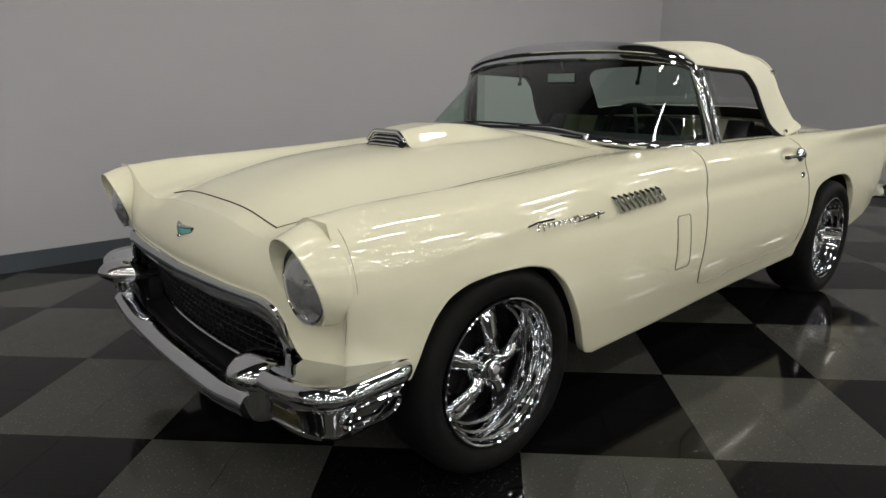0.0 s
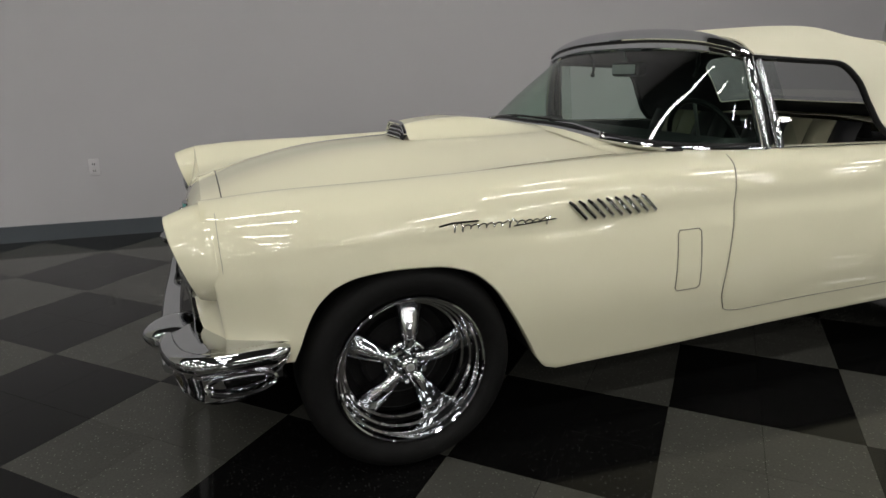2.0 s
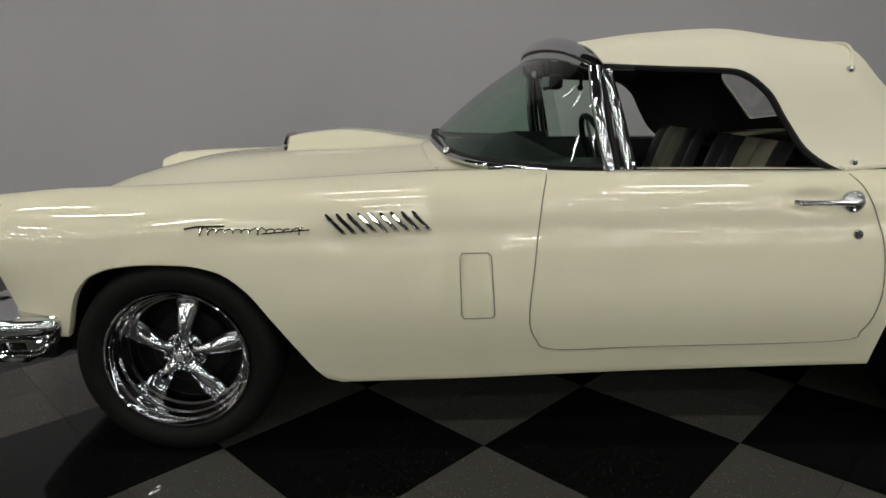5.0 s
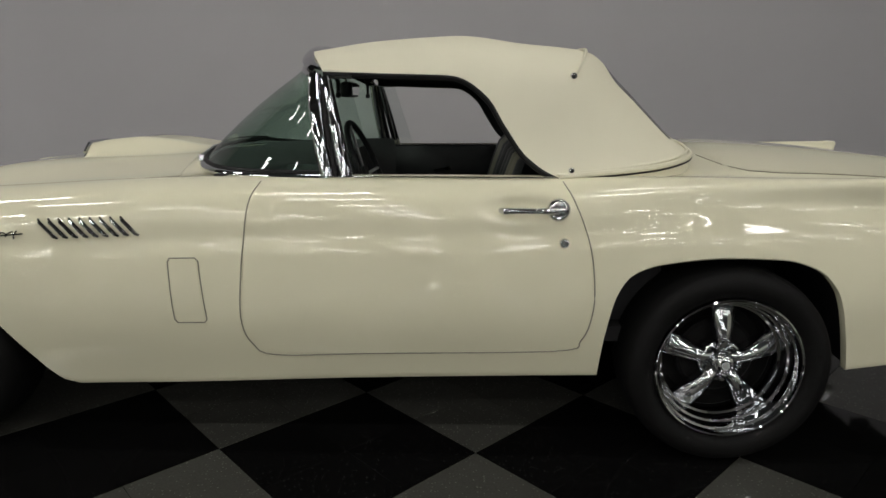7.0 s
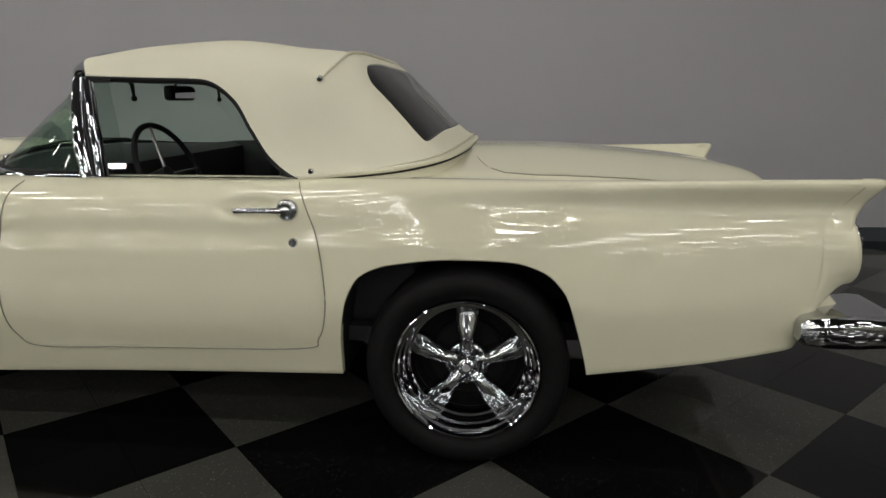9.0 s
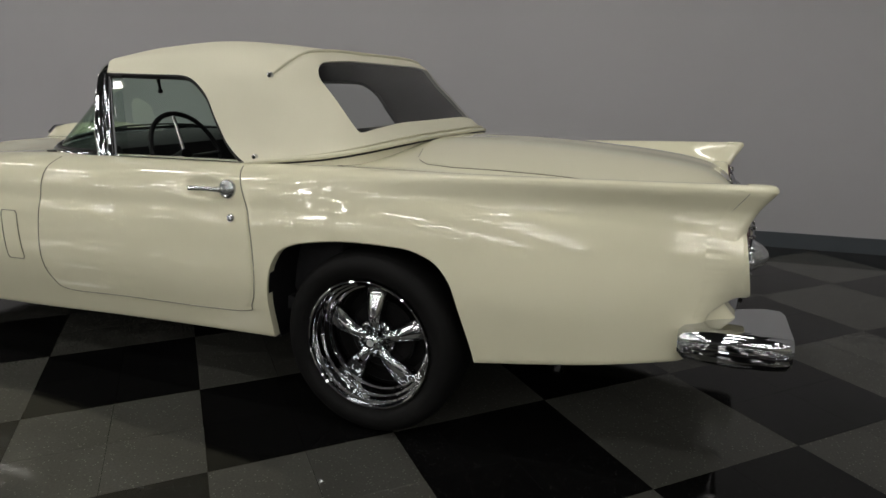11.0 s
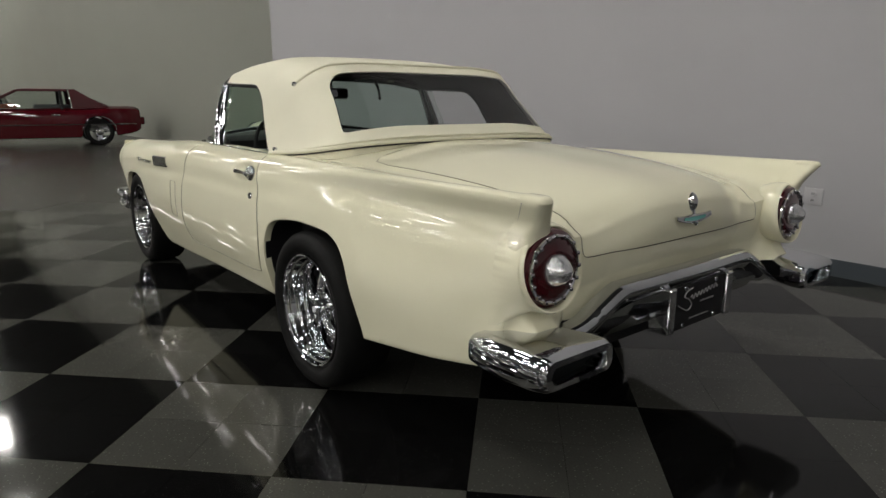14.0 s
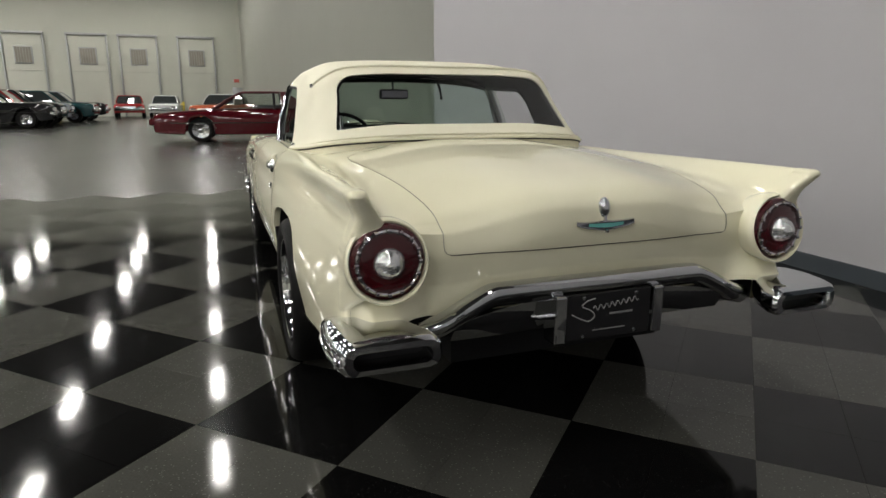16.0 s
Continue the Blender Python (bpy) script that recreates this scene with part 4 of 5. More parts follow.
    bmesh.ops.transform(lamp, matrix=Matrix.Translation((-.619, sign * .715, .364)) @ Matrix.Rotation(sign * radians(-14), 4, "Z"), verts=lamp.verts[:])
    lamp = part("parking_lamp", lamp, AMBER, bumper, "pale amber parking lamp")
    part("bezel", tube_bm([(-.634 + .30 * (dy + .052) * .25 / .30 * .9, sign * (.715 + dy), .362 + dz) for dy, dz in ((-.052, -.028), (.052, -.028), (.052, .028), (-.052, .028))], .004, 6, closed=True), CHROME, lamp)
BARP = [(-.03, .058), (.000, .058), (.020, .052), (.032, .038), (.035, .020), (.030, .002), (.016, -.010), (-.03, -.014)]
path = [(-.640 - .022 * math.cos(y / .56 * math.pi / 2), y, .284 + .022 * min(1.0, max(0.0, (abs(y) - .36) / .18)) ** 1.5) for y in np.linspace(.56, -.56, 44)]
part("centre_bar", sweep_bm(path, [(-o, h) for o, h in BARP]), CHROME, bumper, "low chrome centre bar")
part("lower_valance", box_bm(-.58, -.35, -.56, .56, .275, .31, .01), BLACK, bumper)
# black boxes added behind the wings to keep the opening there dark
for sign in (-1, 1):
    part("dark_backing", box_bm(-.555, -.40, min(sign * .54, sign * .78), max(sign * .54, sign * .78), .30, .452, .02), BLACK, bumper)

# ---- tail ----
TAILX = 3.64


def tail_point(y, t):
    a = abs(y)
    z0 = top_z(TAILX, min(a, .795)) if a < .795 else .902 - (a - .795) * .6
    z1 = .500 + .012 * min(1.0, max(0.0, (a - .54) / .08))
    z = z0 + (z1 - z0) * t
    inner = shear(TAILX, z0) + (3.622 - shear(TAILX, z0)) * t + .022 * math.sin(math.pi * min(1.0, t * 1.6)) * max(0.0, 1 - (a / .62) ** 6)
    k = min(1.0, max(0.0, (a - .56) / .12))
    edge = side_y(TAILX, z) - .0005
    flow = min(1.0, t * 2.5)
    flow = flow * flow * (3 - 2 * flow) if a > .56 else 0.0
    side = math.copysign((min(a, edge) if z < .89 else a) * (1 - flow) + (.56 + (a - .56) / .266 * (edge - .56)) * flow, y)
    roll = min(1.0, max(0.0, (.640 - z) / .115))
    e = min(1.0, max(0.0, (side_y(TAILX, z) - abs(side) - .001) / .05)) if z < .89 else 1.0
    e = e * e * (3 - 2 * e)
    base = shear(TAILX, z)
    return (inner * (1 - k) + (base + e * (max(0.0, TAILX - .004 - base) + .058 * roll * roll)) * k, side, z)


part("tail_panel", grid_bm([[tail_point(y, t) for y in np.linspace(-.826, .826, 150)] for t in np.linspace(0, 1, 40)]), CREAM, car, "cream tail panel between the fins")
for sign in (-1, 1):
    cy, cz = .700 * sign, .698
    rings = []
    for cx, lean, r in ((3.58, .0, .100), (3.62, .006, .1135), (3.655, .012, .1195), (3.680, .016, .1205), (3.697, .018, .1185), (3.704, .018, .1135), (3.702, .018, .1095), (3.690, .016, .107)):
        rings.append([(cx - lean * math.sin(a), cy + r * math.cos(a), cz + r * math.sin(a)) for a in np.linspace(0, 2 * math.pi, 48, endpoint=False)])
    lamp = part("tail_lamp", grid_bm(rings, close_v=True), CREAM, car, "round tail lamp in a cream housing")
    part("lens", lathe_bm([(.108, .0), (.105, .008), (.09, .016), (.06, .021), (.042, .022), (.0, .022)], (3.689, cy, cz), axis="x"), REDLENS, lamp, "dark red lens")
    part("ring", lathe_bm([(.083, .012), (.085, .020), (.089, .023), (.094, .019), (.095, .008)], (3.689, cy, cz), axis="x"), CHROME, lamp, "notched chrome ring")
    for k in range(16):
        a = 2 * math.pi * k / 16
        part("stud", box_bm(3.700, 3.716, cy + .090 * math.cos(a) - .006, cy + .090 * math.cos(a) + .006, cz + .090 * math.sin(a) - .006, cz + .090 * math.sin(a) + .006, .003), CHROME, lamp)
    part("reverse_lamp", lathe_bm([(.043, .020), (.043, .030), (.040, .034), (.030, .052), (.016, .066), (.0, .072)], (3.689, cy, cz), axis="x"), CLEARLENS, lamp, "conical clear centre lamp")

for sign in (-1, 1):
    seam([(shear(3.612, z), sign * (side_y(3.612, z) + .0008), z) for z in np.linspace(.893, .56, 30)], car, .0016, SOFTGAP)

# fender ends flare smoothly into the round lamp housings
for sign in (-1, 1):
    def reach(a):
        for k in np.arange(.08, .26, .002):
            y, z = .700 + k * math.cos(a), .698 + k * math.sin(a)
            if z > .87 or z < .535 or y > side_y(3.598, z) + .0014:
                return k
        return .26
    rows = []
    for a in np.linspace(radians(-58), radians(62), 40):
        r0 = reach(a)
        row = []
        for u in np.linspace(0, 1, 14):
            w = u * u * (3 - 2 * u)
            r = r0 * (1 - w) + .1208 * w
            y, z = .700 + r * math.cos(a), .698 + r * math.sin(a)
            x0 = shear(3.598, .698 + r0 * math.sin(a))
            row.append((x0 + (3.692 - .018 * math.sin(a) - x0) * u, sign * y, z))
        rows.append(row)
    part("lamp_surround", grid_bm(rows), CREAM, car, "cream fender end round the tail lamp")

# blunt rounded casting that ends each fin above its lamp
for sign in (-1, 1):
    rows = []
    for z, f in [(q, 1.0) for q in np.linspace(.70, .886, 16)] + [(.892, .97), (.897, .90), (.901, .76), (.9035, .5), (.9045, .12)]:
        zz = min(z, .886)
        yo, yi = side_y(3.60, zz) + .0012, float(np.interp(zz, [.70, .79, .85, .886], [.655, .694, .733, .758]))
        xb, xt = shear(3.600, z), float(np.interp(zz, [.70, .79, .84, .886], [3.690, 3.699, 3.724, 3.756]))
        mid, half = (yo + yi) / 2, (yo - yi) / 2
        ring = [(xb, sign * (mid + half * f), z)]
        for a in np.linspace(math.pi / 2, -math.pi / 2, 25):
            ring.append((xt - .034 + (.034 * f) * math.cos(a) ** .8, sign * (mid + half * f * math.copysign(abs(math.sin(a)) ** .8, math.sin(a))), z))
        ring.append((xb, sign * (mid - half * f), z))
        rows.append(ring)
    bm = bmesh.new()
    vs = add_grid(bm, rows)
    bm.faces.new(vs[-1])
    part("fin_tip", bm, CREAM, car, "blunt cream fin tip")

# trunk lid
LIDY = ([2.66, 2.70, 2.80, 3.2, 3.63], [.56, .598, .606, .566, .518])
lid_rows = []
for x in np.linspace(2.64, 3.638, 50):
    h = float(np.interp(x, *LIDY)) - .004
    lid_rows.append([on_top(x, u * h, .0022) for u in np.linspace(-1, 1, 41)])
def tail_at(y, z):
    z0, z1 = tail_point(y, 0)[2], tail_point(y, 1)[2]
    return tail_point(y, max(0.0, (z0 - z) / (z0 - z1)))


for t in np.linspace(.06, 1, 12):
    lid_rows.append([(lambda p: (p[0] + .0022, p[1], p[2]))(tail_at(u * .514, tail_point(u * .514, 0)[2] * (1 - t) + .692 * t)) for u in np.linspace(-1, 1, 41)])
lid = part("trunk_lid", grid_bm(lid_rows), CREAM, car, "cream trunk lid")
for sign in (-1, 1):
    side = [on_top(x, sign * float(np.interp(x, *LIDY)), .0012) for x in np.linspace(2.66, 3.638, 50)]
    side = [on_top(2.60, sign * .40, .0012), on_top(2.635, sign * .52, .0012)] + side
    side += [(lambda p: (p[0] + .002, p[1], p[2]))(tail_at(sign * y, z)) for y, z in ((.5185, .745), (.519, .73), (.5185, .715), (.516, .703), (.509, .694), (.498, .690))]
    zt = [tail_at(sign * y, .689) for y in np.linspace(.48, 0, 20)]
    seam(side, lid, .0013, SOFTGAP)
    seam([side[-1]] + [(p[0] + .001, p[1], p[2]) for p in zt], lid)
winged(tail_at(0, .752)[0] + .003, .752, .104, .034, 1, "trunk_emblem", lid, "chrome winged trunk emblem with turquoise enamel")
part("crest", lathe_bm([(0, .022), (.008, .020), (.016, .012), (.020, 0)], (tail_at(0, .806)[0], 0, .806), axis="x", seg=20, sz=1.7), CHROME, lid, "oval chrome crest over the lock")
part("crest_stem", tube_bm([(tail_at(0, .79)[0] + .006, 0, .785), (tail_at(0, .76)[0] + .008, 0, .76)], .006, 8), CHROME, lid)

# rear bumper
rb = empty("rear_bumper", (3.7, 0, .48), car)
rb["label"] = "chrome rear bumper with exhaust ports"


def rounded(cy, cz, hy, hz, r, n=7):
    out = []
    for qx, qz, a0 in ((1, 1, 0), (-1, 1, 90), (-1, -1, 180), (1, -1, 270)):
        for k in range(n):
            a = radians(a0 + 90 * k / (n - 1))
            out.append((cy + qx * (hy - r) + r * math.cos(a), cz + qz * (hz - r) + r * math.sin(a)))
    return out


for sign in (-1, 1):
    rows = []
    for x, y0, y1, z0, z1, r in ((3.548, .80, .858, .445, .500, .02), (3.565, .775, .872, .430, .515, .03), (3.62, .70, .880, .424, .524, .035), (3.70, .63, .880, .422, .527, .035), (3.78, .592, .872, .424, .524, .035), (3.815, .586, .862, .427, .520, .034), (3.828, .594, .852, .434, .512, .030), (3.829, .615, .832, .448, .496, .022), (3.815, .620, .826, .451, .492, .02), (3.76, .622, .824, .453, .490, .02)):
        rows.append([(x, sign * y, z) for y, z in rounded((y0 + y1) / 2, (z0 + z1) / 2, (y1 - y0) / 2, (z1 - z0) / 2, r)])
    bm = bmesh.new()
    vs = add_grid(bm, rows, close_v=True)
    bm.faces.new(vs[0])
    pod = part("exhaust_pod", bm, CHROME, rb, "chrome bumper end with a dark exhaust port")
    for z, o in ((.470, .0012),):
        part("bead", tube_bm([(x, sign * (y + o), z) for x, y in ((3.585, .873), (3.62, .880), (3.66, .8805), (3.70, .880), (3.74, .8765), (3.78, .872), (3.81, .863))], .0042, 6), CHROME, pod)
    part("port", box_bm(3.755, 3.765, min(sign * .61, sign * .83), max(sign * .61, sign * .83), .448, .495), BLACK, pod, "dark exhaust port", smooth=False)
    part("plate_guard", box_bm(3.672, 3.748, min(sign * .158, sign * .196), max(sign * .158, sign * .196), .402, .556, .006, 2), CHROME, rb, "upright chrome plate guard", smooth=False)
BAR = [(-.035, .012), (-.004, .018), (.020, .015), (.033, .003), (.036, -.012), (.028, -.034), (.010, -.050), (-.035, -.056)]
plan = [(3.655, -.60, .478), (3.672, -.535, .500), (3.678, -.46, .540), (3.680, -.385, .575), (3.684, -.33, .582), (3.695, -.15, .586), (3.700, 0, .587), (3.695, .15, .586), (3.684, .33, .582), (3.680, .385, .575), (3.678, .46, .540), (3.672, .535, .500), (3.655, .60, .478)]
part("centre_bar", sweep_bm(dense(plan, 90), [(-o, h) for o, h in BAR]), CHROME, rb, "raised chrome centre bar")
rows = [[(3.690, y, .540 - .055 * (abs(y) / .5) ** 3), (3.686, y, .500 - .035 * (abs(y) / .5) ** 3), (3.674, y, .455), (3.655, y, .425), (3.62, y, .415)] for y in np.linspace(-.50, .50, 30)]
part("lower_panel", grid_bm(rows), CHROME, rb, "chrome panel below the bar")
plate = part("number_plate", box_bm(3.734, 3.738, -.152, .152, .406, .553, .0015, 1), BLACK, rb, "black dealer plate with pale scroll and bars")
PALE = node_mat("pale_print", (0.20, 0.20, 0.20), 0.5, vary=0.05)
swoosh = [(3.7395, -.055, .537), (3.7395, -.085, .530), (3.7395, -.10, .515), (3.7395, -.07, .500), (3.7395, -.055, .480), (3.7395, -.075, .465), (3.7395, -.11, .478), (3.7395, -.135, .492)]
part("scroll", tube_bm(dense(swoosh, 30), .0022, 5), PALE, plate)
wave = [(3.7395, -.06 + .165 * t, .505 + .008 * math.sin(t * 50) + .018 * t) for t in np.linspace(0, 1, 60)]
part("scroll", tube_bm(wave, .0017, 5), PALE, plate)
part("print_bar", box_bm(3.7385, 3.7395, .0, .085, .480, .486), PALE, plate, smooth=False)
part("print_bar", box_bm(3.7385, 3.7395, -.06, .06, .432, .436), PALE, plate, smooth=False)
for y in (-.095, .095):
    for z in (.418, .541):
        part("bolt", lathe_bm([(0, .004), (.006, .003), (.007, 0)], (3.738, y, z), axis="x", seg=10), CHROME, plate)

# ---- wheel wells and underside ----
for arch in (FRONT_ARCH, REAR_ARCH):
    a = dense([(x, 0, z) for x, z in arch], 40)
    for sign in (-1, 1):
        rows = [[(x, sign * (side_y(x, z) - .008 if y is None else y), z + (.002 if y is None else .012)) for x, _, z in a] for y in (None, .74, .62, .42)]
        bm = grid_bm(rows)
        bm.faces.new([bm.verts.new(v) for v in rows[-1]])
        part("wheel_well", bm, BLACK, car, "dark wheel well")
part("underbody", box_bm(-.45, 3.45, -.42, .42, .26, .42), BLACK, car, "dark underbody", smooth=False)
part("underbody", box_bm(.46, 2.19, -.78, .78, .262, .36), BLACK, car, smooth=False)
part("underbody", box_bm(2.97, 3.56, -.76, .76, .40, .50), BLACK, car, smooth=False)

# ---- cabin ----
dash = []
for p in wb:
    w = p[1]
    dash.append([(p[0] + .012, w * .985, p[2] - .004), (max(p[0] + .03, 1.02), w * .96, p[2] + .004), (max(p[0] + .04, 1.22), w * .95, .930), (max(p[0] + .05, 1.27), w * .94, .905), (max(p[0] + .05, 1.26), w * .94, .70)])
part("dashboard", grid_bm(dash), LEATHER, car, "black padded dashboard")
c, ax = Vector((1.43, -.36, .865)), Vector((.93, 0, .37)).normalized()
e1, e2 = Vector((0, 1, 0)), ax.cross(Vector((0, 1, 0)))
sw = part("steering_wheel", tube_bm([c + .195 * (e1 * math.cos(a) + e2 * math.sin(a)) for a in np.linspace(0, 2 * math.pi, 48, endpoint=False)], .011, 8, closed=True), BLACK, car, "thin black steering wheel")
for a in (radians(0), radians(180), radians(90)):
    part("spoke", tube_bm([c - ax * .02, c + .19 * (e1 * math.cos(a) + e2 * math.sin(a))], .009, 6, flat=.6), SATIN, sw)
part("column", tube_bm([c - ax * .01, c - ax * .30], [.035, .025], 10), BLACK, sw)
for sign in (-1, 1):
    for k in range(5):
        y0 = sign * (.05 + .115 * k)
        rows = []
        for z, x in ((.55, 1.86), (.70, 1.90), (.85, 1.945), (.93, 1.975), (.965, 2.00), (.955, 2.04), (.90, 2.06)):
            rows.append([(x - (.022 * math.sin(math.pi * t) if z < .95 else .006), y0 + sign * .112 * t, z) for t in np.linspace(0, 1, 7)])
        part("backrest_panel", grid_bm(rows), SEATVINYL if k in (2, 3) else LEATHER, car, "black seat back" if k not in (2, 3) else "cream seat back insert")
    part("seat_cushion", box_bm(1.42, 1.90, min(sign * .04, sign * .62), max(sign * .04, sign * .62), .44, .60, .04, 3), LEATHER, car, "black seat cushion")
    inner = min(sign * .70, sign * .73), max(sign * .70, sign * .73)
    part("door_card", box_bm(1.15, 2.12, *inner, .40, .715, .01), SEATVINYL, car, "cream inner door card")
    # cap reaches low so that the door's shaded inside stays dark
    part("door_cap", box_bm(1.15, 2.12, min(sign * .69, sign * .745), max(sign * .69, sign * .745), .715, .893, .012), LEATHER, car, "black padded door cap, drawn deep for the cabin's shade")
    part("window_crank", tube_bm([(1.62, sign * .70, .76), (1.62, sign * .665, .76), (1.70, sign * .665, .775), (1.70, sign * .64, .775)], .007, 6), CHROME, car)
part("cabin_floor", box_bm(1.0, 2.42, -.74, .74, .36, .41), LINER, car, "black carpet", smooth=False)
part("bulkhead", box_bm(2.06, 2.42, -.70, .70, .41, .90, .03), LINER, car, "black carpeted rear shelf")
part("firewall", box_bm(.98, 1.02, -.70, .70, .41, .90), LINER, car, smooth=False)
mirror = part("mirror", box_bm(1.275, 1.325, -.095, .095, 1.138, 1.200, .016, 3), BLACK, car, "rear-view mirror on a chrome stalk")
part("mirror_glass", box_bm(1.3255, 1.327, -.086, .086, 1.148, 1.191), CHROME, mirror, smooth=False)
part("mirror_back", box_bm(1.2705, 1.2745, -.080, .080, 1.150, 1.190, .0015, 1), SATIN, mirror)
part("mirror_stalk", tube_bm([(1.29, 0, 1.19), (1.27, 0, 1.255)], .006, 6), CHROME, mirror)

for y in (-.40, .30):
    latch = part("header_latch", tube_bm([(1.300, y, 1.245), (1.318, y, 1.225), (1.330, y + .008, 1.190), (1.328, y + .014, 1.150)], [.010, .009, .008, .006], 8), BLACK, car, "black folding top latch handle")
    part("knob", lathe_bm([(0, -.012), (.009, -.008), (.011, 0), (.008, .009), (0, .011)], (1.328, y + .014, 1.145), axis="z", seg=12), BLACK, latch)

# ---- far end of the hall ----
GALV = node_mat("galvanised_track", (0.33, 0.34, 0.33), 0.45, metal=0.6, vary=0.1, scale=8)
DOORPALE = node_mat("pale_dock_door", (0.43, 0.437, 0.372), 0.55, vary=0.04, scale=1.5)
SHUT = node_mat("brown_louvre_window", (0.20, 0.185, 0.15), 0.5, vary=0.2, scale=3)
YELLOW = node_mat("yellow_paint", (0.55, 0.42, 0.06), 0.5, vary=0.1, scale=4)
EXITRED = node_mat("exit_red", (0.45, 0.10, 0.08), 0.5, vary=0.05)


def dock_door():
    e = empty("dock_door", (-46.0, 0, 0))
    part("lower_panel", box_bm(-46.0, -45.95, -1.12, 1.12, 0, 3.05), DOORPALE, e, "pale flush lower leaf", smooth=False)
    part("upper_panel", box_bm(-46.0, -45.93, -1.12, 1.12, 3.10, 5.40), DOORPALE, e, "pale upper leaf", smooth=False)
    for y in (-1.22, 1.22):
        part("track", box_bm(-46.0, -45.86, y - .06, y + .06, 0, 5.60, .01), GALV, e, "galvanised vertical track")
    part("head_rail", box_bm(-46.0, -45.84, -1.3, 1.3, 5.50, 5.66, .01), GALV, e, "dark counterbalance rail")
    w = part("window", box_bm(-45.935, -45.90, -.56, .56, 3.53, 4.70, .01), GALV, e, "square vision panel")
    for k in range(6):
        part("slat", box_bm(-45.90, -45.885, -.48 + .16 * k, -.34 + .16 * k, 3.60, 4.63), SHUT, w, smooth=False)
    return tagged(e, "tall pale vertical-lift dock door with a small window", "dock door", "row of dock doors", "")


first_door = dock_door()
for y in (-5.45, -8.65, -12.52):
    copy_thing(first_door, Matrix.Translation((-46.0, y, 0)))
first_door.matrix_basis = Matrix.Translation((-46.0, -1.60, 0))


def bollard(x, y):
    ob = part("bollard", lathe_bm([(0, 1.05), (.07, 1.03), (.09, .98), (.09, 0)], (x, y, 0), axis="z", seg=20), YELLOW)
    return tagged(ob, "yellow painted steel bollard by the dock doors", "bollard", "bollards")


for y in (-2.75, -7.05, -10.6):
    bollard(-44.6, y)
tagged(part("exit_sign", box_bm(-46.0, -45.9, .88, 1.26, 2.45, 2.68, .01), EXITRED), "small red exit sign box on the far wall", "exit sign")
ex = part("exit_door", box_bm(-46.0, -45.93, .74, 1.48, 0, 2.08, .01), GALV)
tagged(ex, "grey steel exit door in the far wall", "door", kind="structure")


OUTLETGREY = node_mat("outlet_plastic", (0.44, 0.435, 0.445), 0.4, vary=0.04)


def outlet(x, z, w, h):
    plate = part("wall_outlet", box_bm(x - w / 2, x + w / 2, WALL_Y - .008, WALL_Y, z - h / 2, z + h / 2, .003), OUTLETGREY)
    part("socket", lathe_bm([(0, -.006), (.018, -.005), (.020, 0)], (x, WALL_Y - .008, z + h * .18), axis="y", seg=16), OUTLETGREY, plate)
    part("socket", lathe_bm([(0, -.004), (.016, -.003), (.018, 0)], (x, WALL_Y - .008, z - h * .22), axis="y", seg=16), OUTLETGREY, plate)
    for dz in (h * .18, -h * .22):
        part("slot", box_bm(x - .008, x - .004, WALL_Y - .0155, WALL_Y - .012, z + dz - .006, z + dz + .008), BLACK, plate, smooth=False)
        part("slot", box_bm(x + .004, x + .008, WALL_Y - .0155, WALL_Y - .012, z + dz - .006, z + dz + .008), BLACK, plate, smooth=False)
    return tagged(plate, "white wall socket plate on the grey wall", "outlet")


outlet(-1.215, .505, .068, .118)
outlet(3.046, .513, .118, .112)

# ---- other parked cars ----
CARGLASS = node_mat("dark_car_glass", (0.03, 0.035, 0.035), 0.05, coat=1.0, vary=0.1)


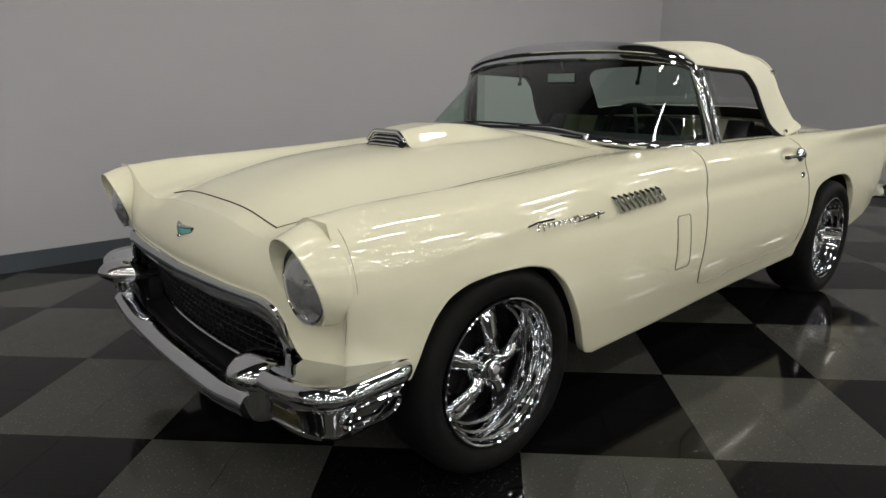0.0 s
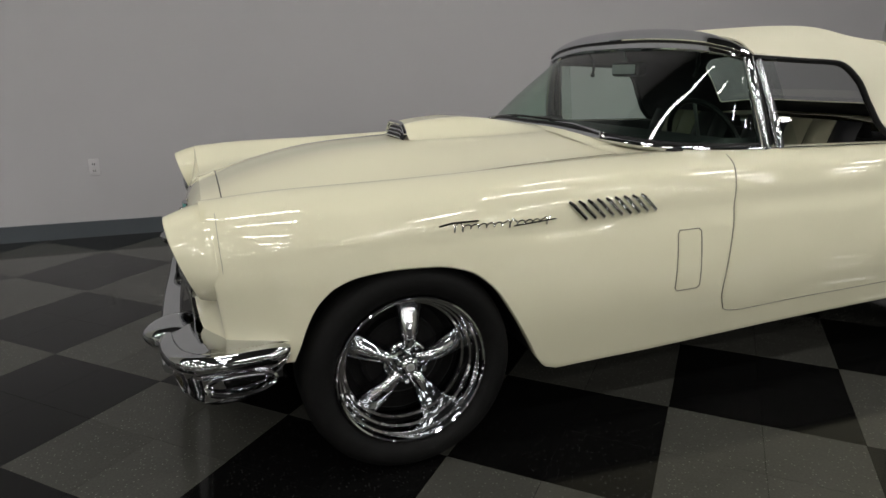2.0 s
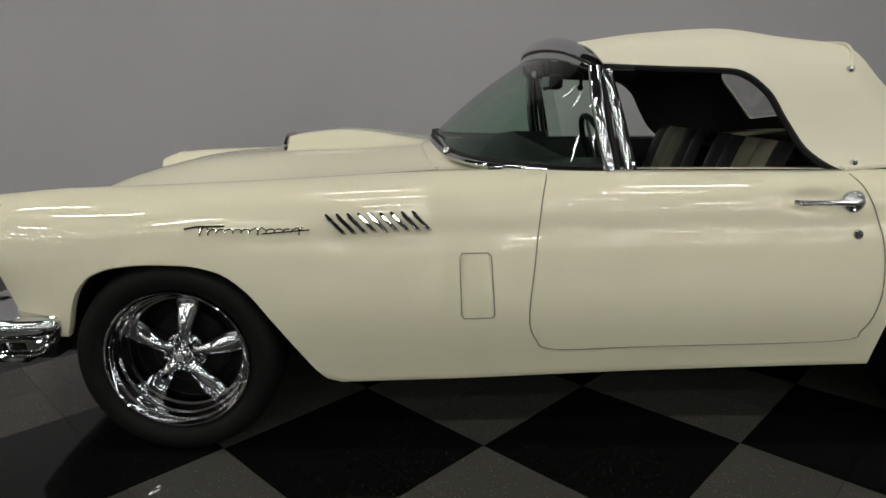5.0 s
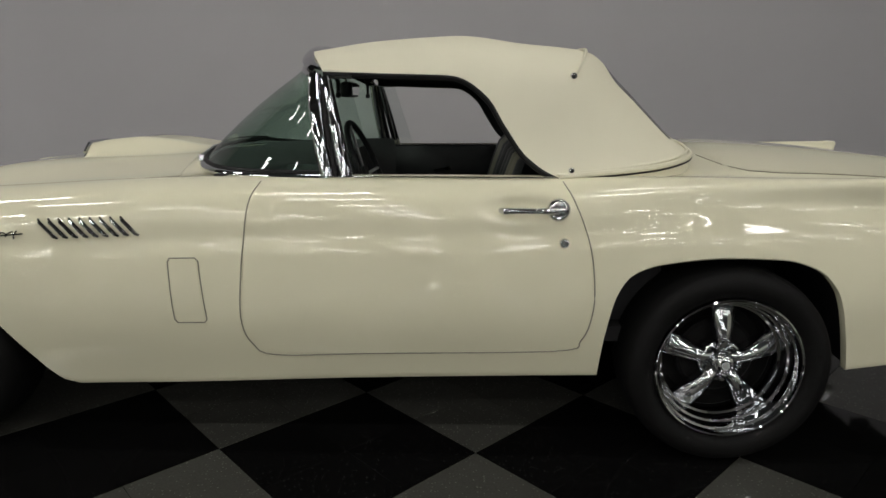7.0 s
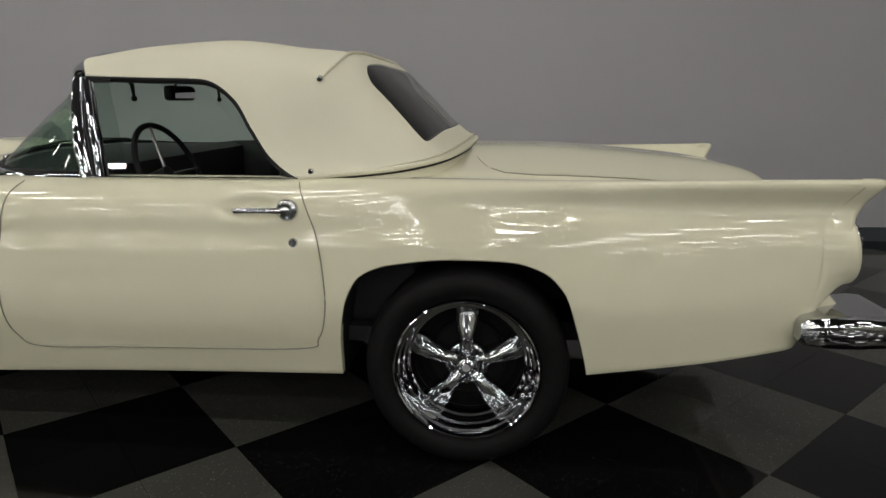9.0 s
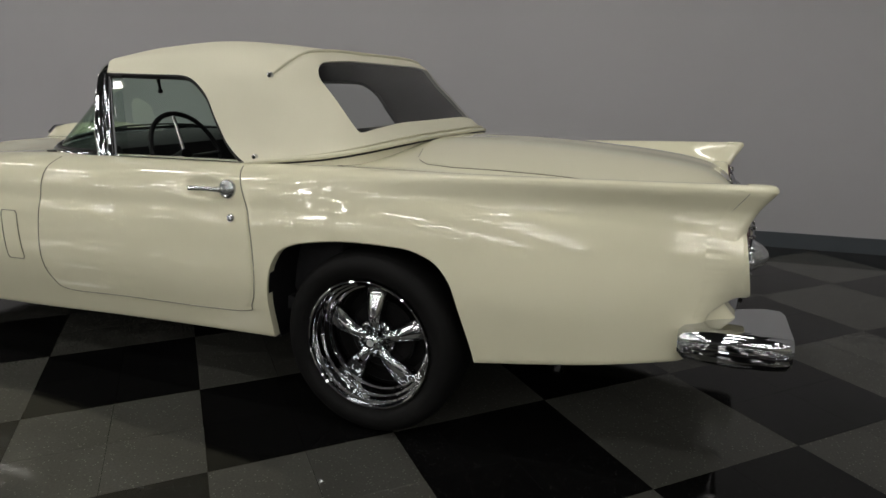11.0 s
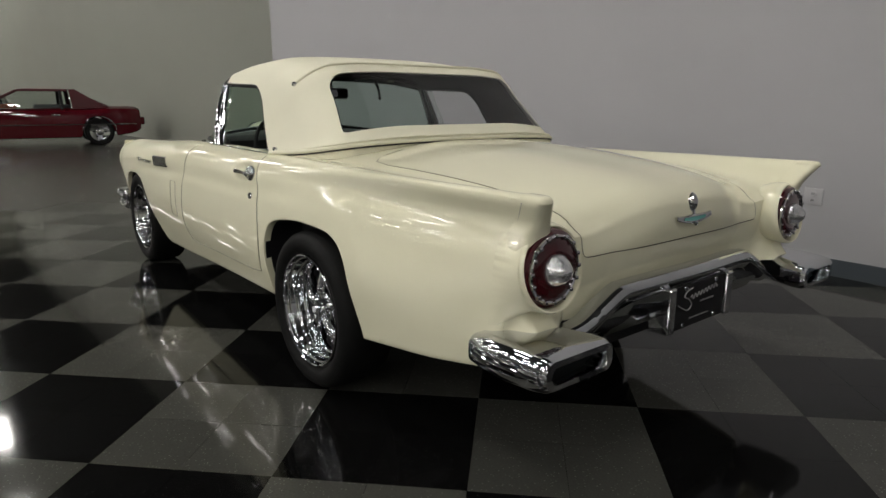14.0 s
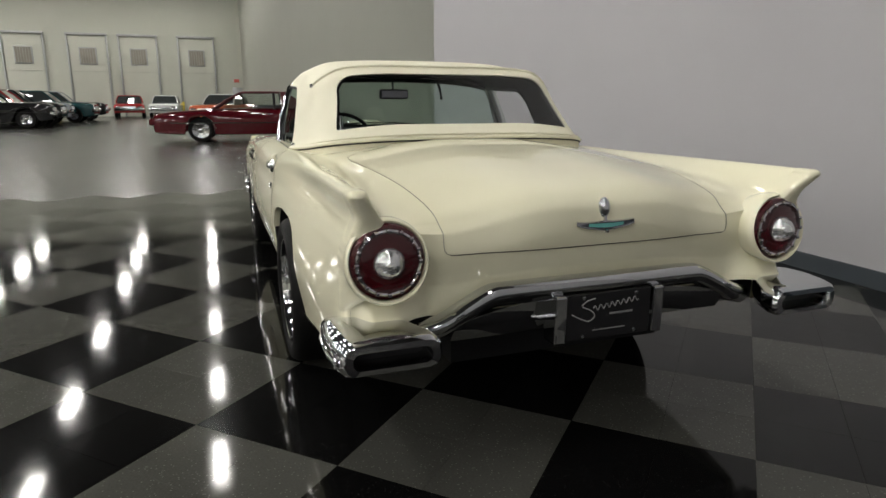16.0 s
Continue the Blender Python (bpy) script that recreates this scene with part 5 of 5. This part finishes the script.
def parked_car(name, label, paint, roof_paint, length, width, height, profile, cabin, wheels_x, hub_r=.20, wheel_r=.32, glass=None):
    """A whole car with its nose towards -x. profile: (x, sill, shoulder height, half width factor); cabin: base front, roof front, roof rear, base rear."""
    e = empty(name)
    hw = width / 2
    rows = []
    px = [p[0] for p in profile]
    for x in sorted(set(list(np.linspace(px[0], px[-1], 44)) + px)):
        z0, z1, f = [float(spline(px, [p[k] for p in profile], x)) for k in (1, 2, 3)]
        for wx in wheels_x:
            d = abs(x - wx)
            if d < wheel_r + .05:
                z0 = max(z0, wheel_r + math.sqrt((wheel_r + .05) ** 2 - d * d) * .98)
        w = hw * f
        half = [(0, z1 + .02), (w * .55, z1 + .015), (w * .84, z1), (w * .95, z1 - .05), (w, z1 - .16), (w * 1.0, (z0 + z1) / 2 - .03), (w * .985, max(z0 + .02, z0)), (w * .95, z0)]
        rows.append([(x, -y, z) for y, z in half[::-1]] + [(x, y, z) for y, z in half[1:]])
    bm = bmesh.new()
    vs = add_grid(bm, rows)
    for row in (vs[0], vs[-1]):
        bm.faces.new(row)
    body = part("body", bm, paint, e)
    a, b, c, d = cabin
    zb = float(spline(px, [p[2] for p in profile], b)) - .01
    ring = lambda z, f, xs: [(x, s * hw * f, z) for s in (-1, 1) for x in (xs if s < 0 else xs[::-1])]
    rows = [ring(zb, .86, [a, a + .25, d - .2, d]), ring(zb + (height - zb) * .5, .80, [a + (b - a) * .5, a + (b - a) * .5 + .2, d - (d - c) * .5 - .15, d - (d - c) * .5]), ring(height - .05, .70, [b, b + .12, c - .12, c])]
    part("glasshouse", grid_bm(rows, close_v=True), glass or CLEAR, e, "car windows")
    part("seats", box_bm((a + d) / 2 - .25, (a + d) / 2 + .55, -hw * .7, hw * .7, .4, zb + .12, .06), LEATHER, e, "dark seats")
    rows = [ring(height - .055, .715, [b - .02, b + .12, c - .12, c + .02]), ring(height - .015, .66, [b + .03, b + .15, c - .15, c - .03]), ring(height, .50, [b + .15, b + .25, c - .25, c - .15])]
    bm = bmesh.new()
    vs = add_grid(bm, rows, close_v=True)
    bm.faces.new(vs[-1])
    part("roof", bm, roof_paint, e)
    for s in (-1, 1):
        for (x0, x1) in ((a, b), (d, c)):
            part("pillar", tube_bm([(x0, s * hw * .865, zb), ((x0 + x1) / 2, s * hw * .805, zb + (height - zb) * .5), (x1, s * hw * .705, height - .05)], .03, 6), roof_paint, e)
        part("pillar", tube_bm([((a + d) / 2 + .35, s * hw * .868, zb), ((b + c) / 2 + .30, s * hw * .708, height - .05)], .035, 6), BLACK, e)
        part("side_moulding", tube_bm([(px[0] + .12, s * hw * .93, zb - .36), (px[0] + .6, s * hw * 1.0, zb - .36), (px[-1] - .6, s * hw * 1.0, zb - .36), (px[-1] - .1, s * hw * .95, zb - .36)], .014, 6), CHROME, e)
        part("headlight", box_bm(px[0] - .02, px[0] + .10, min(s * hw * .48, s * hw * .84), max(s * hw * .48, s * hw * .84), profile[0][2] - .20, profile[0][2] - .04, .03), CLEARLENS, e)
        part("tail_lamp", box_bm(px[-1] - .05, px[-1] + .015, min(s * hw * .55, s * hw * .88), max(s * hw * .55, s * hw * .88), profile[-1][2] - .25, profile[-1][2] - .08, .02), REDLENS, e)
        part("door_handle", box_bm((a + d) / 2 + .1, (a + d) / 2 + .28, min(s * hw * .985, s * hw * 1.01), max(s * hw * .985, s * hw * 1.01), zb - .14, zb - .11, .008), CHROME, e)
        for wx in wheels_x:
            w = empty("wheel", (wx, s * (hw - .12), wheel_r), e)
            o = 1 if s > 0 else -1
            part("tyre", lathe_bm([(hub_r, .08 * o), (wheel_r * .9, .09 * o), (wheel_r, .05 * o), (wheel_r, -.10 * o), (hub_r, -.12 * o)], (wx, s * (hw - .12), wheel_r), seg=32), RUBBER, w)
            part("hubcap", lathe_bm([(0, .09 * o), (.05, .088 * o), (.09, .06 * o), (hub_r * .8, .07 * o), (hub_r, .085 * o)], (wx, s * (hw - .12), wheel_r), seg=24), CHROME, w)
            for k in range(6):
                an = k * math.pi / 3
                part("vent", box_bm(wx + .13 * math.cos(an) - .02, wx + .13 * math.cos(an) + .02, s * (hw - .12) + .07 * o - .003, s * (hw - .12) + .07 * o + .003, wheel_r + .13 * math.sin(an) - .02, wheel_r + .13 * math.sin(an) + .02), BLACK, w, smooth=False)
    part("bumper", box_bm(px[0] - .10, px[0] + .10, -hw * .93, hw * .93, profile[0][1] + .12, profile[0][1] + .30, .04, 3), CHROME if hub_r < .2 else paint, e)
    part("bumper", box_bm(px[-1] - .10, px[-1] + .10, -hw * .93, hw * .93, profile[-1][1] + .10, profile[-1][1] + .30, .04, 3), CHROME if hub_r < .2 else paint, e)
    part("grille", box_bm(px[0] - .03, px[0] + .05, -hw * .42, hw * .42, profile[0][2] - .24, profile[0][2] - .05, .01), SATIN, e)
    return tagged(e, label, "car", "parked cars" if hub_r < .2 else "")


DEEPRED = node_mat("deep_red_paint", (0.062, 0.0035, 0.007), 0.05, vary=0.03, spec=0.5)
DEEPRED2 = node_mat("deep_red_vinyl", (0.055, 0.005, 0.008), 0.28, vary=0.08, scale=20)
coupe = parked_car("coupe", "deep red luxury coupe parked on the polished floor", DEEPRED, DEEPRED2, 5.1, 1.9, 1.385,
                   [(-1.22, .34, .66, .84), (-1.18, .28, .73, .92), (-1.02, .24, .765, .97), (-.3, .21, .835, 1.0), (.3, .20, .875, 1.0), (1.4, .20, .90, 1.0), (2.6, .20, .92, 1.0), (3.0, .22, .955, .995), (3.45, .28, .955, .98), (3.64, .34, .945, .96), (3.72, .40, .90, .93)],
                   (.32, 1.08, 2.30, 2.98), (0.0, 2.75), hub_r=.225, wheel_r=.335)
for s in (-1, 1):
    rows = [[(2.18, s * .690, 1.36), (2.20, s * .80, 1.12), (2.22, s * .838, .90)], [(2.32, s * .680, 1.36), (2.62, s * .79, 1.14), (3.02, s * .82, .93)]]
    part("rear_quarter", grid_bm(rows, thick=.02), DEEPRED2, coupe, "red vinyl rear roof quarter")
    part("chrome_post", tube_bm([(2.16, s * .695, 1.355), (2.185, s * .81, 1.12), (2.20, s * .848, .92)], .022, 6), CHROME, coupe)
    for wx in (0.0, 2.75):
        part("arch_trim", tube_bm([(wx + .385 * math.cos(a), s * .955, .335 + .385 * math.sin(a)) for a in np.linspace(.1, math.pi - .1, 16)], .007, 6), CHROME, coupe)
rows = [[(2.28, y, 1.375), (2.62, y * 1.08, 1.15), (3.0, y * 1.15, .965)] for y in (-.68, -.35, 0, .35, .68)]
part("rear_roof", grid_bm(rows, thick=.02), DEEPRED2, coupe, "sloping red vinyl rear roof")
coupe.matrix_basis = Matrix.Translation((-14.4, -1.27, 0)) @ Matrix.Rotation(math.atan2(0.996, 0.09), 4, "Z")


CLASSIC = [(-.85, .35, .80, .86), (-.7, .30, .88, .96), (-.2, .26, .92, 1.0), (.8, .25, .95, 1.0), (2.0, .25, .96, 1.0), (3.1, .28, .97, 1.0), (3.75, .34, .92, .95), (3.9, .42, .84, .86)]


def paint_of(name, col):
    return node_mat(name, col, 0.05, vary=0.03, spec=0.5)


BLACKP, REDP, WHITEP, TEALP, SILVERP, ORANGEP = (paint_of("black_paint", (.010, .010, .011)), paint_of("bright_red_paint", (.25, .015, .018)), paint_of("white_paint", (.62, .64, .62)),
                                       paint_of("teal_paint", (.012, .045, .05)), paint_of("silver_paint", (.20, .22, .24)), paint_of("orange_paint", (.42, .10, .05)))
for x, y, a, p, r, text in ((-25.5, -8.1, 96, BLACKP, BLACKP, "glossy black classic car with chrome bumpers"), (-28.0, -8.2, 92, BLACKP, REDP, "black classic car with a red roof"),
                            (-30.6, -8.3, 94, SILVERP, BLACKP, "silver classic car with a black roof"), (-33.0, -7.6, 90, TEALP, TEALP, "dark teal classic car with chrome trim"),
                            (-36.0, -7.5, 93, BLACKP, SILVERP, "black classic car with a silver roof"), (-41.0, -5.9, 4, REDP, REDP, "red classic car facing out from the far wall"),
                            (-41.0, -3.83, -2, WHITEP, WHITEP, "white classic car facing out from the far wall"), (-28.5, -0.9, -23, ORANGEP, WHITEP, "orange classic car with a white roof")):
    c = parked_car("classic_car", text, p, r, 4.8, 1.86, 1.46, CLASSIC, (.70, 1.20, 2.45, 3.0), (0.0, 2.85), hub_r=.19, wheel_r=.34, glass=CARGLASS)
    c.matrix_basis = Matrix.Translation((x, y, 0)) @ Matrix.Rotation(radians(a + 180), 4, "Z") @ Matrix.Scale(1.10 if x > -40 and y < -5 else 1.0, 4)

# ---- chequered floor: squares of four 0.3 m tiles, laid at 45 degrees to the car ----
PITCH, TURN0 = 0.42605, radians(-0.2)


def tile_corner(i, j):
    u, v = i * PITCH + 0.1156, j * PITCH + 0.0332
    return (u * math.cos(TURN0) - v * math.sin(TURN0), u * math.sin(TURN0) + v * math.cos(TURN0))


floor = bpy.data.objects["floor"]


def tile_mesh(material):
    bm = bmesh.new()
    r = PITCH / 2 - 0.0003
    top = [bm.verts.new((r * a * 0.9975, r * b * 0.9975, 0.0)) for a, b in ((1, 0), (0, 1), (-1, 0), (0, -1))]
    low = [bm.verts.new((r * a, r * b, -0.004)) for a, b in ((1, 0), (0, 1), (-1, 0), (0, -1))]
    bm.faces.new(top)
    for k in range(4):
        bm.faces.new((low[k], low[(k + 1) % 4], top[(k + 1) % 4], top[k]))
    me = bpy.data.meshes.new("tile")
    bmesh.ops.recalc_face_normals(bm, faces=bm.faces)
    bm.to_mesh(me)
    bm.free()
    me.materials.append(material)
    return me


TILES = {0: tile_mesh(BLACKTILE), 1: tile_mesh(GREYTILE)}
far_tiles = {0: bmesh.new(), 1: bmesh.new()}
singles = 0
for i in range(-12, 34):
    for j in range(-22, 8):
        if (i + j) % 2 == 0:
            continue
        x, y = tile_corner(i, j)
        if y > WALL_Y - 0.02 or x < -2.9 or x > 9.0 or (x > 6.4 and y > -1.5) or y < -8.5:
            continue
        for da, db in ((1, 0), (0, 1), (-1, 0), (0, -1)):
            cx, cy = x + PITCH / 2 * da, y + PITCH / 2 * db
            if -1.9 < cx < 5.4 and -2.9 < cy < 0.6 and singles < 300:
                ob = new("tile", TILES[j % 2])
                ob.matrix_basis = Matrix.Translation((cx, cy, 0.0)) @ Matrix.Rotation(TURN0, 4, "Z")
                ob.parent = floor
                singles += 1
            else:
                bm = far_tiles[j % 2]
                r0, r1 = PITCH / 2 - 0.0003, (PITCH / 2 - 0.0003) * 0.9975
                top = [bm.verts.new((cx + r1 * p, cy + r1 * q, 0.0)) for p, q in ((1, 0), (0, 1), (-1, 0), (0, -1))]
                low = [bm.verts.new((cx + r0 * p, cy + r0 * q, -0.004)) for p, q in ((1, 0), (0, 1), (-1, 0), (0, -1))]
                bm.faces.new(top)
                for k in range(4):
                    bm.faces.new((low[k], low[(k + 1) % 4], top[(k + 1) % 4], top[k]))
for k, m in ((0, BLACKTILE), (1, GREYTILE)):
    tagged(part("far_tiles", far_tiles[k], m, floor, smooth=False), kind="stuff")
